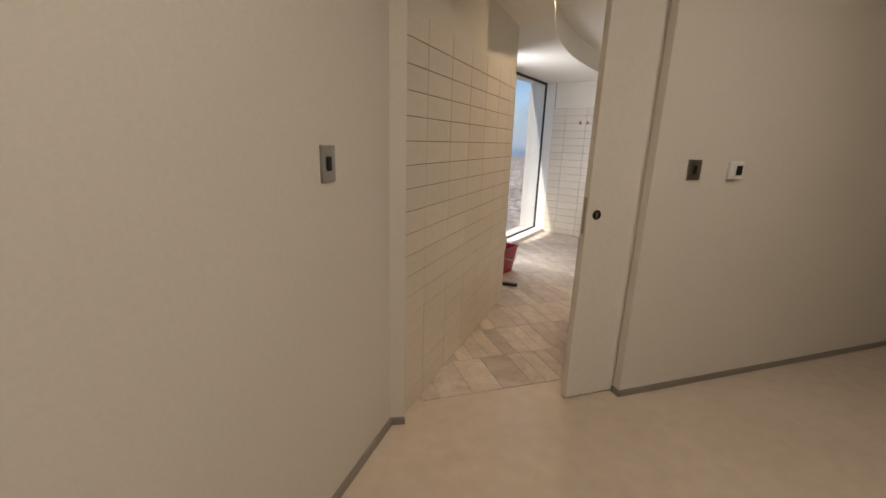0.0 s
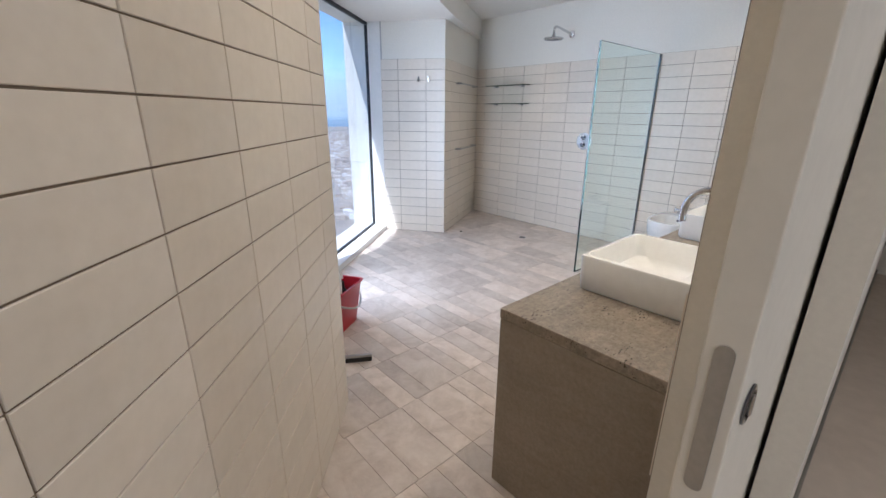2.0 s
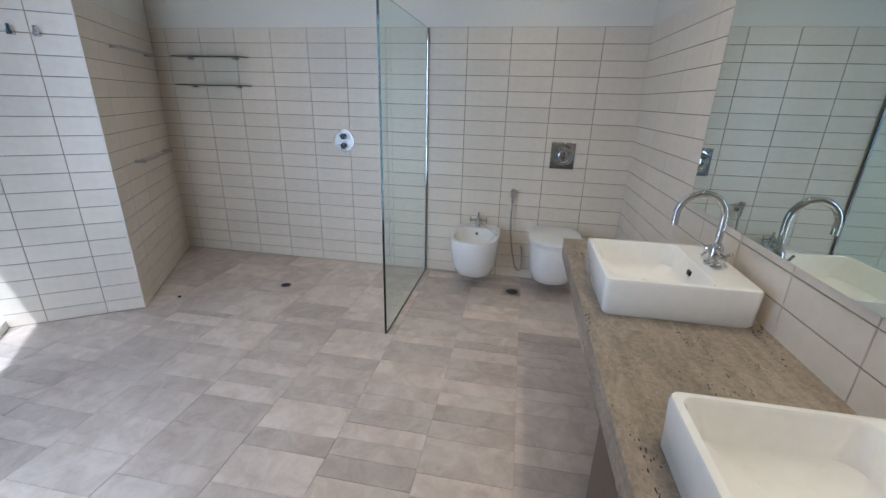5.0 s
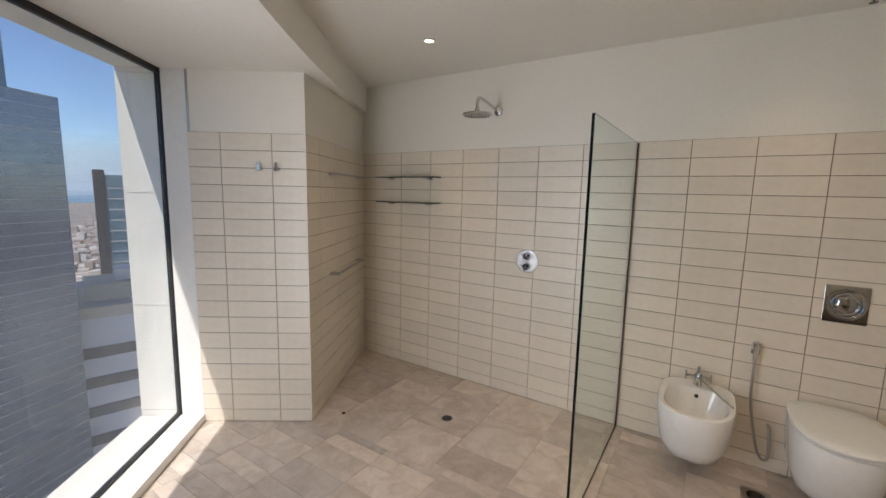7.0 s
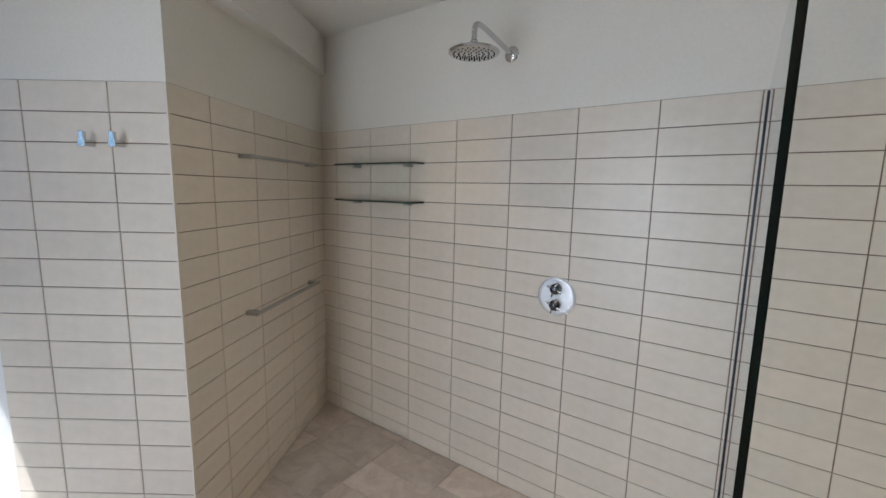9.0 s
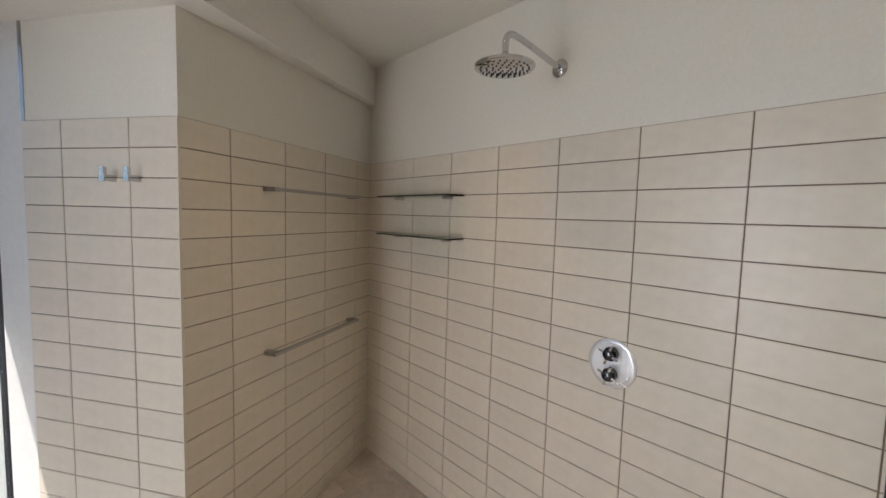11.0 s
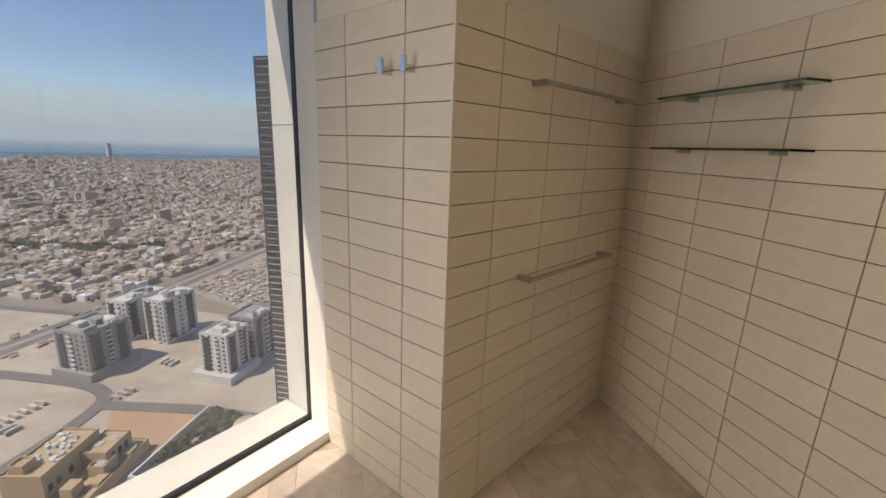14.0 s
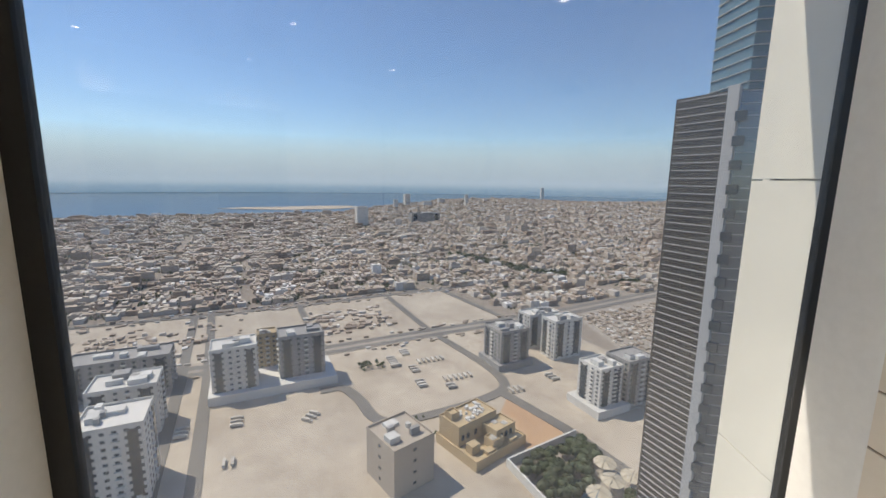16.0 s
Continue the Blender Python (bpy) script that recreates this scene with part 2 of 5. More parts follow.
def prism(bm, pts, z0, z1):
    lo = [bm.verts.new((x, y, z0)) for x, y in pts]
    hi = [bm.verts.new((x, y, z1)) for x, y in pts]
    n = len(pts)
    bm.faces.new(list(reversed(lo)))
    bm.faces.new(hi)
    for i in range(n):
        bm.faces.new((lo[i], lo[(i + 1) % n], hi[(i + 1) % n], hi[i]))
    return bm


def loft(bm, rings, cap0=True, cap1=True):
    rows = [[bm.verts.new(p) for p in r] for r in rings]
    n = len(rows[0])
    for a, b in zip(rows, rows[1:]):
        for i in range(n):
            bm.faces.new((a[i], a[(i + 1) % n], b[(i + 1) % n], b[i]))
    if cap0:
        bm.faces.new(list(reversed(rows[0])))
    if cap1:
        bm.faces.new(rows[-1])
    return bm


def lathe(bm, profile, seg=24, m=Matrix()):
    """profile: (radius, height) from one end to the other, about z."""
    return loft(bm, [[m @ Vector((r * math.cos(2 * math.pi * i / seg), r * math.sin(2 * math.pi * i / seg), z)) for i in range(seg)] for r, z in profile])


def tube(bm, pts, r, seg=12):
    pts = [Vector(p) for p in pts]
    rings, side = [], None
    for i, p in enumerate(pts):
        d = (pts[min(i + 1, len(pts) - 1)] - pts[max(i - 1, 0)]).normalized()
        if side is None:
            side = d.orthogonal().normalized()
        side = (side - d * side.dot(d)).normalized()
        up = d.cross(side)
        rings.append([p + r * (math.cos(2 * math.pi * k / seg) * side + math.sin(2 * math.pi * k / seg) * up) for k in range(seg)])
    return loft(bm, rings)


def arc(c, r, a0, a1, n, u, v):
    c, u, v = Vector(c), Vector(u), Vector(v)
    return [c + r * (math.cos(radians(a0 + (a1 - a0) * i / n)) * u + math.sin(radians(a0 + (a1 - a0) * i / n)) * v) for i in range(n + 1)]


def curve_pts(ctrl, n=24):
    """A smooth line through the control points."""
    c = [Vector(p) for p in ctrl]
    c = [2 * c[0] - c[1]] + c + [2 * c[-1] - c[-2]]
    out = []
    for i in range(1, len(c) - 2):
        for k in range(n):
            s = k / n
            out.append(0.5 * (2 * c[i] + (c[i + 1] - c[i - 1]) * s + (2 * c[i - 1] - 5 * c[i] + 4 * c[i + 1] - c[i + 2]) * s * s + (3 * c[i] - c[i - 1] - 3 * c[i + 1] + c[i + 2]) * s ** 3))
    return out + [c[-2]]


def round_rect(x0, y0, x1, y1, r, z, n=5):
    out = []
    for cx, cy, a in ((x1 - r, y1 - r, 0), (x0 + r, y1 - r, 90), (x0 + r, y0 + r, 180), (x1 - r, y0 + r, 270)):
        for i in range(n + 1):
            b = radians(a + 90 * i / n)
            out.append(Vector((cx + r * math.cos(b), cy + r * math.sin(b), z)))
    return out


TO_X = Matrix.Rotation(radians(-90), 4, "Y")   # local +z looks along -x, away from the back wall


def at(x, y, z):
    return Matrix.Translation((x, y, z))


# ---- plan ----
CEIL, SOFF, TILE_TOP, ROW, COL = 2.406, 2.19, 1.835, 0.103, 0.3025
BACK = 5.675
K = Vector((BACK, 6.19))            # inner corner of the shower niche
C = Vector((4.551, 5.571))          # arris of the column
W = Vector((4.15, 6.135))           # column meets the window
U = Vector((-0.775, -0.632)).normalized()   # along the window, away from the column
N = Vector((-U.y, U.x)) * -1        # out of the window
if N.y < 0:
    N = -N
E_ = Vector((2.249, 3.682))         # end of the tiled entrance wall
S_ = Vector((1.06, 2.327))         # its start at the door
A_ = Vector((0.98, 2.266))          # corner of the hall's wall
M0, M1 = Vector((2.02, 2.357)), Vector((BACK, 2.420))   # mirror wall


def win(s, d):
    p = W + U * s + N * d
    return (p.x, p.y)


def structure(name, bm, mat, label, category, smooth=False):
    return tagged(part(name, bm, mat, None, "", smooth), label, category, "", "structure")


# ---- large structure ----
wall_north = structure("wall_north", prism(bmesh.new(), [C, K, (BACK + 0.2, 6.19), (BACK + 0.2, 6.85), (4.25, 6.85), win(-0.105, 0.44), win(-0.105, 0.16), win(-0.055, 0.0), W], -0.06, 2.7), PLASTER,
                       "cream tiled column and niche wall with white plaster above", "wall")
wall_east = structure("wall_east", boxed(BACK, 2.2, -0.06, BACK + 0.2, 6.188, 2.7), PLASTER, "cream tiled shower wall with white plaster above", "wall")
wall_south = structure("wall_south", prism(bmesh.new(), [M0 + (M1 - M0) * 0.063, M1, (BACK, 2.31), (2.25, 2.30)], -0.06, 2.7), PLASTER, "plastered wall behind the wash counter", "wall")
wall_hall = structure("wall_hall", boxed(2.235, 2.158, -0.06, 6.6, 2.205, 2.7), HALL_PAINT, "beige painted hall wall beside the sliding door", "wall")
wall_west = structure("wall_west", prism(bmesh.new(), [A_, (1.047, 2.254), S_, E_, (2.02, 3.93), (0.2, 4.1), (-1.6, 0.6), (-0.9, -0.24)], -0.06, 2.7), HALL_PAINT,
                      "beige painted hall wall that turns into the tiled entrance wall", "wall")
wl = win(2.75, 0)
wall_corner = structure("wall_corner", prism(bmesh.new(), [(2.02, 3.93), wl, win(2.75, 0.5), (1.3, 4.6), (1.2, 4.0)], -0.06, 2.7), PLASTER, "white plastered wall between window and entrance", "wall")
wall_back = structure("wall_back", prism(bmesh.new(), [(-1.05, -0.45), (-0.85, -0.2), (0.2, -1.6), (6.6, -1.6), (6.6, -1.8), (0.0, -1.8)], -0.06, 2.7), HALL_PAINT, "beige painted wall at the end of the hall", "wall")
wall_far = structure("wall_far", boxed(6.6, -1.8, -0.06, 6.75, 2.205, 2.7), HALL_PAINT, "beige painted side wall of the hall", "wall")
lintel = structure("lintel", boxed(0.95, 2.2, 2.12, 2.235, 2.36, 2.7), HALL_PAINT, "beige plastered lintel above the sliding door", "wall")
ceiling = structure("ceiling", prism(bmesh.new(), [(0.9, 2.25), (BACK + 0.15, 2.25), (BACK + 0.15, 6.8), (4.2, 6.8), win(-0.05, 0.2), win(2.9, 0.2), (1.6, 3.2)], CEIL, 2.55), CEILING, "smooth white painted ceiling", "ceiling")
ceiling_hall = structure("ceiling_hall", prism(bmesh.new(), [(-1.6, -1.8), (6.7, -1.8), (6.7, 2.2), (0.9, 2.2), (-1.4, 0.8)], 2.6, 2.75), CEILING, "smooth white painted hall ceiling", "ceiling")

# the bulkhead over the window, with a gently bowed edge
edge = [(p.x, p.y) for p in curve_pts([(5.69, 6.15, 0), (4.95, 5.69, 0), (4.25, 5.23, 0), (3.62, 4.76, 0), (3.1, 4.30, 0), (2.6, 3.72, 0), (2.15, 3.05, 0)], 6)]
soffit = structure("soffit", prism(bmesh.new(), edge + [(1.7, 3.1), win(2.9, 0.16), win(-0.03, 0.16), (4.3, 6.3), (5.69, 6.3)], SOFF, CEIL + 0.06), CEILING, "lowered white bulkhead with a bowed edge over the window", "ceiling")

floor_hall = structure("floor_hall", prism(bmesh.new(), [(-1.6, -1.8), (6.7, -1.8), (6.7, 2.2), (2.3, 2.38), (1.0, 2.395), (-1.6, 1.2)], -0.12, 0.0), HALL_FLOOR, "polished beige limestone hall floor", "floor")
floor_shower = structure("floor_shower", boxed(4.605, 3.855, -0.03, BACK - 0.001, 6.3, -0.0036), FLOOR_JOINT, "shower floor of honed beige stone pieces", "floor")
floor = structure("floor", prism(bmesh.new(), [(1.0, 2.398), (2.3, 2.383), (BACK + 0.15, 2.3), (BACK + 0.15, 6.3), win(-0.05, 0.1), win(2.9, 0.1), (1.7, 3.8), (0.95, 2.5)], -0.12, -0.004), FLOOR_JOINT,
                  "bathroom floor of honed beige stone pieces", "floor")

# skirting of the hall
bm = bmesh.new()
box(bm, 2.232, 2.146, 0.0, 6.6, 2.157, 0.034)
prism(bm, [(2.225, 2.146), (2.234, 2.146), (2.234, 2.205), (2.225, 2.205)], 0.0, 0.034)
baseboard_1 = structure("baseboard_1", bm, GREY_SKIRT, "low grey metal skirting along the hall wall", "skirting")
dw = Vector((-0.6, -0.8))
nw = Vector((0.8, -0.6))
q0, q1 = A_ + dw * 3.1, A_ + nw * 0.0
baseboard_2 = structure("baseboard_2", prism(bmesh.new(), [q0, A_, A_ + Vector((0.067, -0.012)), A_ + Vector((0.069, -0.024)), A_ + Vector((0.008, -0.013)), q0 + nw * 0.011], 0.0, 0.034), GREY_SKIRT, "low grey metal skirting along the painted wall", "skirting")


# ---- window ----
window_1 = tagged(new("window_1"), "tall white-framed window with black seals and a view of the city", "window", "", "structure")


def wbox(s0, s1, d0, d1, z0, z1):
    return prism(bmesh.new(), [win(s0, d0), win(s1, d0), win(s1, d1), win(s0, d1)], z0, z1)


part("window_sill", wbox(0.002, 2.75, -0.004, 0.145, 0.0, 0.05), FRAME_PAINT, window_1)
part("window_frame", wbox(-0.05, 0.0, 0.0, 0.132, 0.0, SOFF), FRAME_PAINT, window_1)
part("window_frame", wbox(1.505, 1.60, -0.02, 0.145, 0.051, SOFF), FRAME_PAINT, window_1)
part("window_frame", wbox(2.70, 2.78, -0.01, 0.145, 0.051, SOFF), FRAME_PAINT, window_1)
part("trim_strip", wbox(-0.012, 0.004, -0.016, -0.002, TILE_TOP - 0.02, SOFF), SATIN, window_1, "slim grey metal blind guide")
for s0, s1, sw in ((-0.05, 1.505, 0.049), (1.60, 2.70, 0.038)):
    part("seal", wbox(s0, s0 + sw, 0.1325, 0.171, 0.05, SOFF), BLACK, window_1)
    part("seal", wbox(s1 - 0.05, s1, 0.14, 0.17, 0.05, SOFF), BLACK, window_1)
    part("seal", wbox(s0 + sw, s1 - 0.05, 0.14, 0.17, 0.049, 0.068), BLACK, window_1)
    part("seal", wbox(s0 + sw, s1 - 0.05, 0.14, 0.17, SOFF - 0.03, SOFF), BLACK, window_1)
    g = part("pane", wbox(s0 + 0.02, s1 - 0.02, 0.150, 0.158, 0.06, SOFF - 0.01), PANE, window_1)
    g.visible_shadow = False

# white cladding outside: fin panels, ledge and hood
facade_fin = tagged(new("facade_fin"), "white metal cladding fin outside the window", "cladding", "", "structure")
for z0, z1 in ((-0.6, 0.057), (0.061, 0.762), (0.766, 1.465), (1.469, 2.168), (2.172, 2.9)):
    part("panel", prism(bmesh.new(), [win(-0.045, 0.172), win(-0.060, 0.42), win(-0.10, 0.42), win(-0.10, 0.172)], z0, z1), CLADDING, facade_fin)
facade_ledge = tagged(new("facade_ledge"), "white metal ledge outside the window, slightly stained", "cladding", "", "structure")
for s0, s1 in ((-0.044, 0.83), (0.836, 1.70), (1.706, 2.9)):
    part("panel", wbox(s0, s1, 0.172, 0.42, -0.25, 0.022), CLADDING, facade_ledge)
facade_hood = structure("facade_hood", wbox(-0.10, 2.9, 0.172, 0.42, 2.20, 2.9), CLADDING, "white metal hood above the window outside", "cladding")
facade_wall = structure("facade_wall", wbox(2.79, 3.6, 0.15, 0.5, -0.6, 2.9), CLADDING, "white cladding at the window's far side", "cladding")

# unseen lamp added inside the second bay, turned to the shower, as sky light
ad = bpy.data.lights.new("sky_fill", "AREA")
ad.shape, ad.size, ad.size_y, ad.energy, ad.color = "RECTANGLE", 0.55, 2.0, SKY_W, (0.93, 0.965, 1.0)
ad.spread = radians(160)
wl_ob = new("sky_fill", ad)
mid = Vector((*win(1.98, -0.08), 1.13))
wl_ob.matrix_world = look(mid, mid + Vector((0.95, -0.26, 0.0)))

# ---- sliding door ----
sliding_door = empty("sliding_door", "cream lacquered sliding door, half open in its pocket", "door")
part("slab", boxed(1.930, 2.212, 0.006, 2.95, 2.252, 2.115, 0.002), DOOR_PAINT, sliding_door)
bm = loft(bmesh.new(), [[at(1.9295, 2.232, 1.005) @ Matrix.Rotation(radians(-90), 4, "Y") @ Vector((p.x, p.y, z)) for p in round_rect(-0.09, -0.009, 0.09, 0.009, 0.008, 0)] for z in (0, 0.002)])
pull = part("edge_pull", bm, SATIN, sliding_door, "satin metal edge pull")
m = at(1.985, 2.2115, 1.011) @ Matrix.Rotation(radians(90), 4, "X")
part("escutcheon", lathe(bmesh.new(), [(0.024, 0), (0.024, 0.002), (0.021, 0.003), (0.018, 0.0028), (0.016, 0.001), (0.001, 0.001)], 28, m), DARK_CHROME, sliding_door, "round dark chrome privacy turn", True)
part("thumb_turn", box(bmesh.new(), -0.004, -0.013, 0.001, 0.004, 0.013, 0.0055, 0.002, 2, m), SATIN, sliding_door)


def switch(name, label, mat, m, w=0.075, h=0.115):
    ob = empty(name, label, "light switch")
    part("plate", box(bmesh.new(), -w / 2, -h / 2, 0, w / 2, h / 2, 0.008, 0.003, 2, m), mat, ob)
    part("rocker", box(bmesh.new(), -0.011, -0.022, 0.008, 0.011, 0.022, 0.013, 0.003, 2, m), BLACK if mat is SATIN else mat, ob)
    return ob


switch("light_switch", "brushed steel light switch on the painted hall wall", SATIN, Matrix.Translation((0.716, 1.9147, 1.258)) @ Matrix(((-0.6, 0, 0.8, 0), (-0.8, 0, -0.6, 0), (0, 1, 0, 0), (0, 0, 0, 1))))
switch("light_switch", "brushed steel light switch beside the sliding door", SATIN, at(2.485, 2.158, 1.235) @ Matrix.Rotation(radians(90), 4, "X"), 0.085, 0.10)
thermostat = empty("thermostat", "white wall thermostat with a dark display", "thermostat")
m = at(2.755, 2.158, 1.235) @ Matrix.Rotation(radians(90), 4, "X")
part("housing", box(bmesh.new(), -0.045, -0.045, 0, 0.045, 0.045, 0.022, 0.006, 2, m), WHITE_PLASTIC, thermostat)
part("display", box(bmesh.new(), -0.01, -0.024, 0.022, 0.032, 0.024, 0.024, 0.001, 1, m), BLACK, thermostat)

# ---- ceiling lamps ----
def downlight(x, y, z, watts, colour=(1.0, 0.76, 0.48), beam=110):
    ob = empty("downlight", "small round recessed ceiling downlight, switched on; hall ones added unseen", "downlight", "ceiling downlights", "", (x, y, z))
    part("trim_ring", lathe(bmesh.new(), [(0.0245, 0.0), (0.045, -0.001), (0.045, -0.005), (0.028, -0.006), (0.0245, -0.002)], 28), FRAME_PAINT, ob, "", True)
    part("lens", lathe(bmesh.new(), [(0.001, -0.003), (0.024, -0.003), (0.024, -0.001), (0.001, -0.001)], 20), LAMP_GLOW, ob, "glowing warm lens")
    d = bpy.data.lights.new("lamp", "AREA")
    d.shape, d.size, d.energy, d.color, d.spread = "DISK", 0.06, watts, colour, radians(beam)
    l = new("lamp", d)
    l.location = (x, y, z - 0.012)
    return ob


for x, y, k in ((5.01, 5.0, 0.5), (4.10, 3.66, 0.9), (5.18, 3.18, 0.4), (4.15, 2.62, 1.3), (3.08, 2.61, 1.3), (2.42, 3.02, 2.2)):
    downlight(x, y, CEIL, LAMP_W * k, beam=150 if x < 3 else 110)
# unseen downlights, added to brighten the hall
for x, y in ((0.9, 0.6), (2.6, 0.9), (1.2, -0.7)):
    downlight(x, y, 2.6, HALL_W, (1.0, 0.91, 0.79), 170)

sprinkler = empty("sprinkler_head", "small dark sprinkler head on the white ceiling", "sprinkler", "", "", (5.52, 2.98, CEIL))
part("collar", lathe(bmesh.new(), [(0.028, 0.0), (0.028, -0.004), (0.012, -0.010), (0.010, -0.022), (0.001, -0.022)], 20), DARK_CHROME, sprinkler, "", True)
part("deflector", lathe(bmesh.new(), [(0.004, -0.0222), (0.004, -0.036), (0.016, -0.037), (0.016, -0.039), (0.001, -0.039)], 16), DARK_CHROME, sprinkler, "", True)

# ---- wash counter ----
counter = empty("wash_counter", "brown vein-cut travertine wash counter with a full-height end panel", "counter")
part("countertop", boxed(2.441, 2.378, 0.672, 4.575, 2.94, 0.708, 0.003), COUNTER, counter)
part("end_panel", boxed(2.441, 2.378, 0.0, 2.476, 2.937, 0.671, 0.002), COUNTER_SIDE, counter)
part("apron", boxed(2.478, 2.915, 0.612, 4.572, 2.936, 0.6715, 0.002), COUNTER, counter)
cabinet = empty("vanity_cabinet", "dark brown veneered vanity cabinet under the counter", "cabinet")
part("body", boxed(2.48, 2.45, 0.0, 3.42, 2.90, 0.590, 0.003), DARK_WOOD, cabinet)
for x0, x1 in ((2.485, 2.948), (2.952, 3.415)):
    dr = part("drawer_front", boxed(x0, 2.9005, 0.06, x1, 2.922, 0.575, 0.002), DARK_WOOD, cabinet)
    # black strip between the drawer front and the apron
    part("edge_strip", boxed(x0, 2.895, 0.5755, x1, 2.926, 0.610, 0.002), BLACK, dr, "black strip along the top of the drawer front")


def basin(x0, y0, label):
    """A rectangular vessel basin; its front looks along +y, with a tap ledge at the wall."""
    ob = empty("wash_basin", label, "wash basin", "two basins on the counter", "", (x0, y0, 0.708))
    w, d, h_ = 0.44, 0.46, 0.13
    rings = [round_rect(0.012, 0.012, w - 0.012, d - 0.012, 0.018, 0.0),
             round_rect(0.004, 0.004, w - 0.004, d - 0.004, 0.02, 0.012),
             round_rect(0, 0, w, d, 0.022, h_ - 0.01),
             round_rect(0.003, 0.003, w - 0.003, d - 0.003, 0.02, h_ - 0.002),
             round_rect(0.009, 0.009, w - 0.009, d - 0.009, 0.018, h_),
             round_rect(0.017, 0.125, w - 0.017, d - 0.017, 0.028, h_),
             round_rect(0.021, 0.130, w - 0.021, d - 0.021, 0.028, h_ - 0.006),
             round_rect(0.036, 0.140, w - 0.036, d - 0.040, 0.04, 0.05),
             round_rect(0.060, 0.160, w - 0.060, d - 0.070, 0.05, 0.030),
             round_rect(0.150, 0.230, w - 0.150, d - 0.150, 0.03, 0.025)]
    part("bowl", loft(bmesh.new(), rings), CERAMIC, ob, "", True)
    part("waste", lathe(bmesh.new(), [(0.032, 0.024), (0.033, 0.030), (0.028, 0.036), (0.012, 0.040), (0.001, 0.041)], 24, at(0.22, 0.27, 0.004)), CHROME, ob, "domed chrome waste", True)
    part("overflow", boxed(0.206, 0.128, 0.082, 0.234, 0.141, 0.100, 0.003), BLACK, ob, "dark overflow slot")
    return ob


basin(2.775, 2.408, "white rectangular ceramic vessel basin on the stone counter")
basin(3.755, 2.428, "white rectangular ceramic vessel basin on the stone counter")


def cross_handle(parent, cx, cy, cz, axis):
    bm = bmesh.new()
    m = at(cx, cy, cz) @ (Matrix.Rotation(radians(axis), 4, "Z") @ Matrix.Rotation(radians(90), 4, "Y"))
    lathe(bm, [(0.012, 0), (0.012, 0.022), (0.015, 0.025), (0.015, 0.038), (0.010, 0.042), (0.001, 0.043)], 16, m)
    for a in (35, 125):
        d = Vector((math.cos(radians(a)), math.sin(radians(a)), 0))
        tube(bm, [m @ (d * -0.036 + Vector((0, 0, 0.032))), m @ (d * 0.036 + Vector((0, 0, 0.032)))], 0.0045, 10)
    return part("cross_handle", bm, CHROME, parent, "", True)


def basin_tap(x, y, z):
    ob = empty("basin_tap", "chrome gooseneck basin tap with two cross handles", "tap", "taps on the basins", "", (x, y, z))
    part("body", lathe(bmesh.new(), [(0.029, 0), (0.029, 0.008), (0.024, 0.012), (0.024, 0.06), (0.020, 0.070), (0.014, 0.078)], 24), CHROME, ob, "", True)
    neck = [(0, 0, 0.07), (0, 0, 0.12), (0, 0, 0.165)] + arc((0, 0.075, 0.17), 0.075, 180, 8, 18, (0, 1, 0), (0, 0, 1))[1:] + [(0, 0.150, 0.150), (0, 0.149, 0.135)]
    part("spout", tube(bmesh.new(), neck, 0.0115, 16), CHROME, ob, "", True)
    cross_handle(ob, 0.020, 0.0, 0.040, 0)
    cross_handle(ob, -0.020, 0.0, 0.040, 180)
    return ob


basin_tap(2.985, 2.478, 0.838)
basin_tap(3.975, 2.498, 0.838)

# the mirror lies on the tiles, so it follows the wall
mang = math.atan2((M1 - M0).y, (M1 - M0).x)


def on_mirror_wall(x):
    return M0 + (M1 - M0) * ((x - M0.x) / (M1.x - M0.x))


ma, mb = on_mirror_wall(2.33), on_mirror_wall(4.505)
mirror = empty("wall_mirror", "large frameless wall mirror above the basins", "mirror")
nn = Vector((-math.sin(mang), math.cos(mang)))
part("mirror_glass", prism(bmesh.new(), [ma + nn * 0.007, mb + nn * 0.007, mb + nn * 0.013, ma + nn * 0.013], 0.940, 2.05), MIRROR, mirror)
part("backing", prism(bmesh.new(), [ma + nn * 0.001 + Vector((0.004, 0)), mb + nn * 0.001 - Vector((0.004, 0)), mb + nn * 0.0068 - Vector((0.004, 0)), ma + nn * 0.0068 + Vector((0.004, 0))], 0.943, 2.046), FRAME_PAINT, mirror)

# ---- shower ----
screen = empty("shower_screen", "frameless clear glass shower screen with dark edges", "shower screen")
g = part("glass_sheet", boxed(4.597, 3.901, 0.008, 5.645, 3.911, 1.824), SHOWER_GLASS, screen)
g.visible_shadow = False
part("edge_front", boxed(4.589, 3.9005, 0.004, 4.5968, 3.9115, 1.826), GLASS_EDGE, screen, "dark green polished glass edge")
part("wall_seal", boxed(BACK - 0.029, 3.8975, 0.004, BACK - 0.0035, 3.9145, 1.826), BLACK, screen, "dark seal at the wall")
part("edge_top", boxed(4.597, 3.9015, 1.8242, 5.645, 3.9105, 1.8275), GLASS_EDGE, screen, "green polished glass edge")
part("wall_channel", boxed(5.655, 3.896, 0.004, BACK - 0.0005, 3.916, 1.826), SATIN, screen, "slim metal wall channel")
part("floor_seal", boxed(4.60, 3.899, 0.0005, 5.654, 3.913, 0.0075), BLACK, screen)

arm = empty("rain_shower", "round chrome rain shower head on a bent wall arm", "shower head")
z0 = 2.095
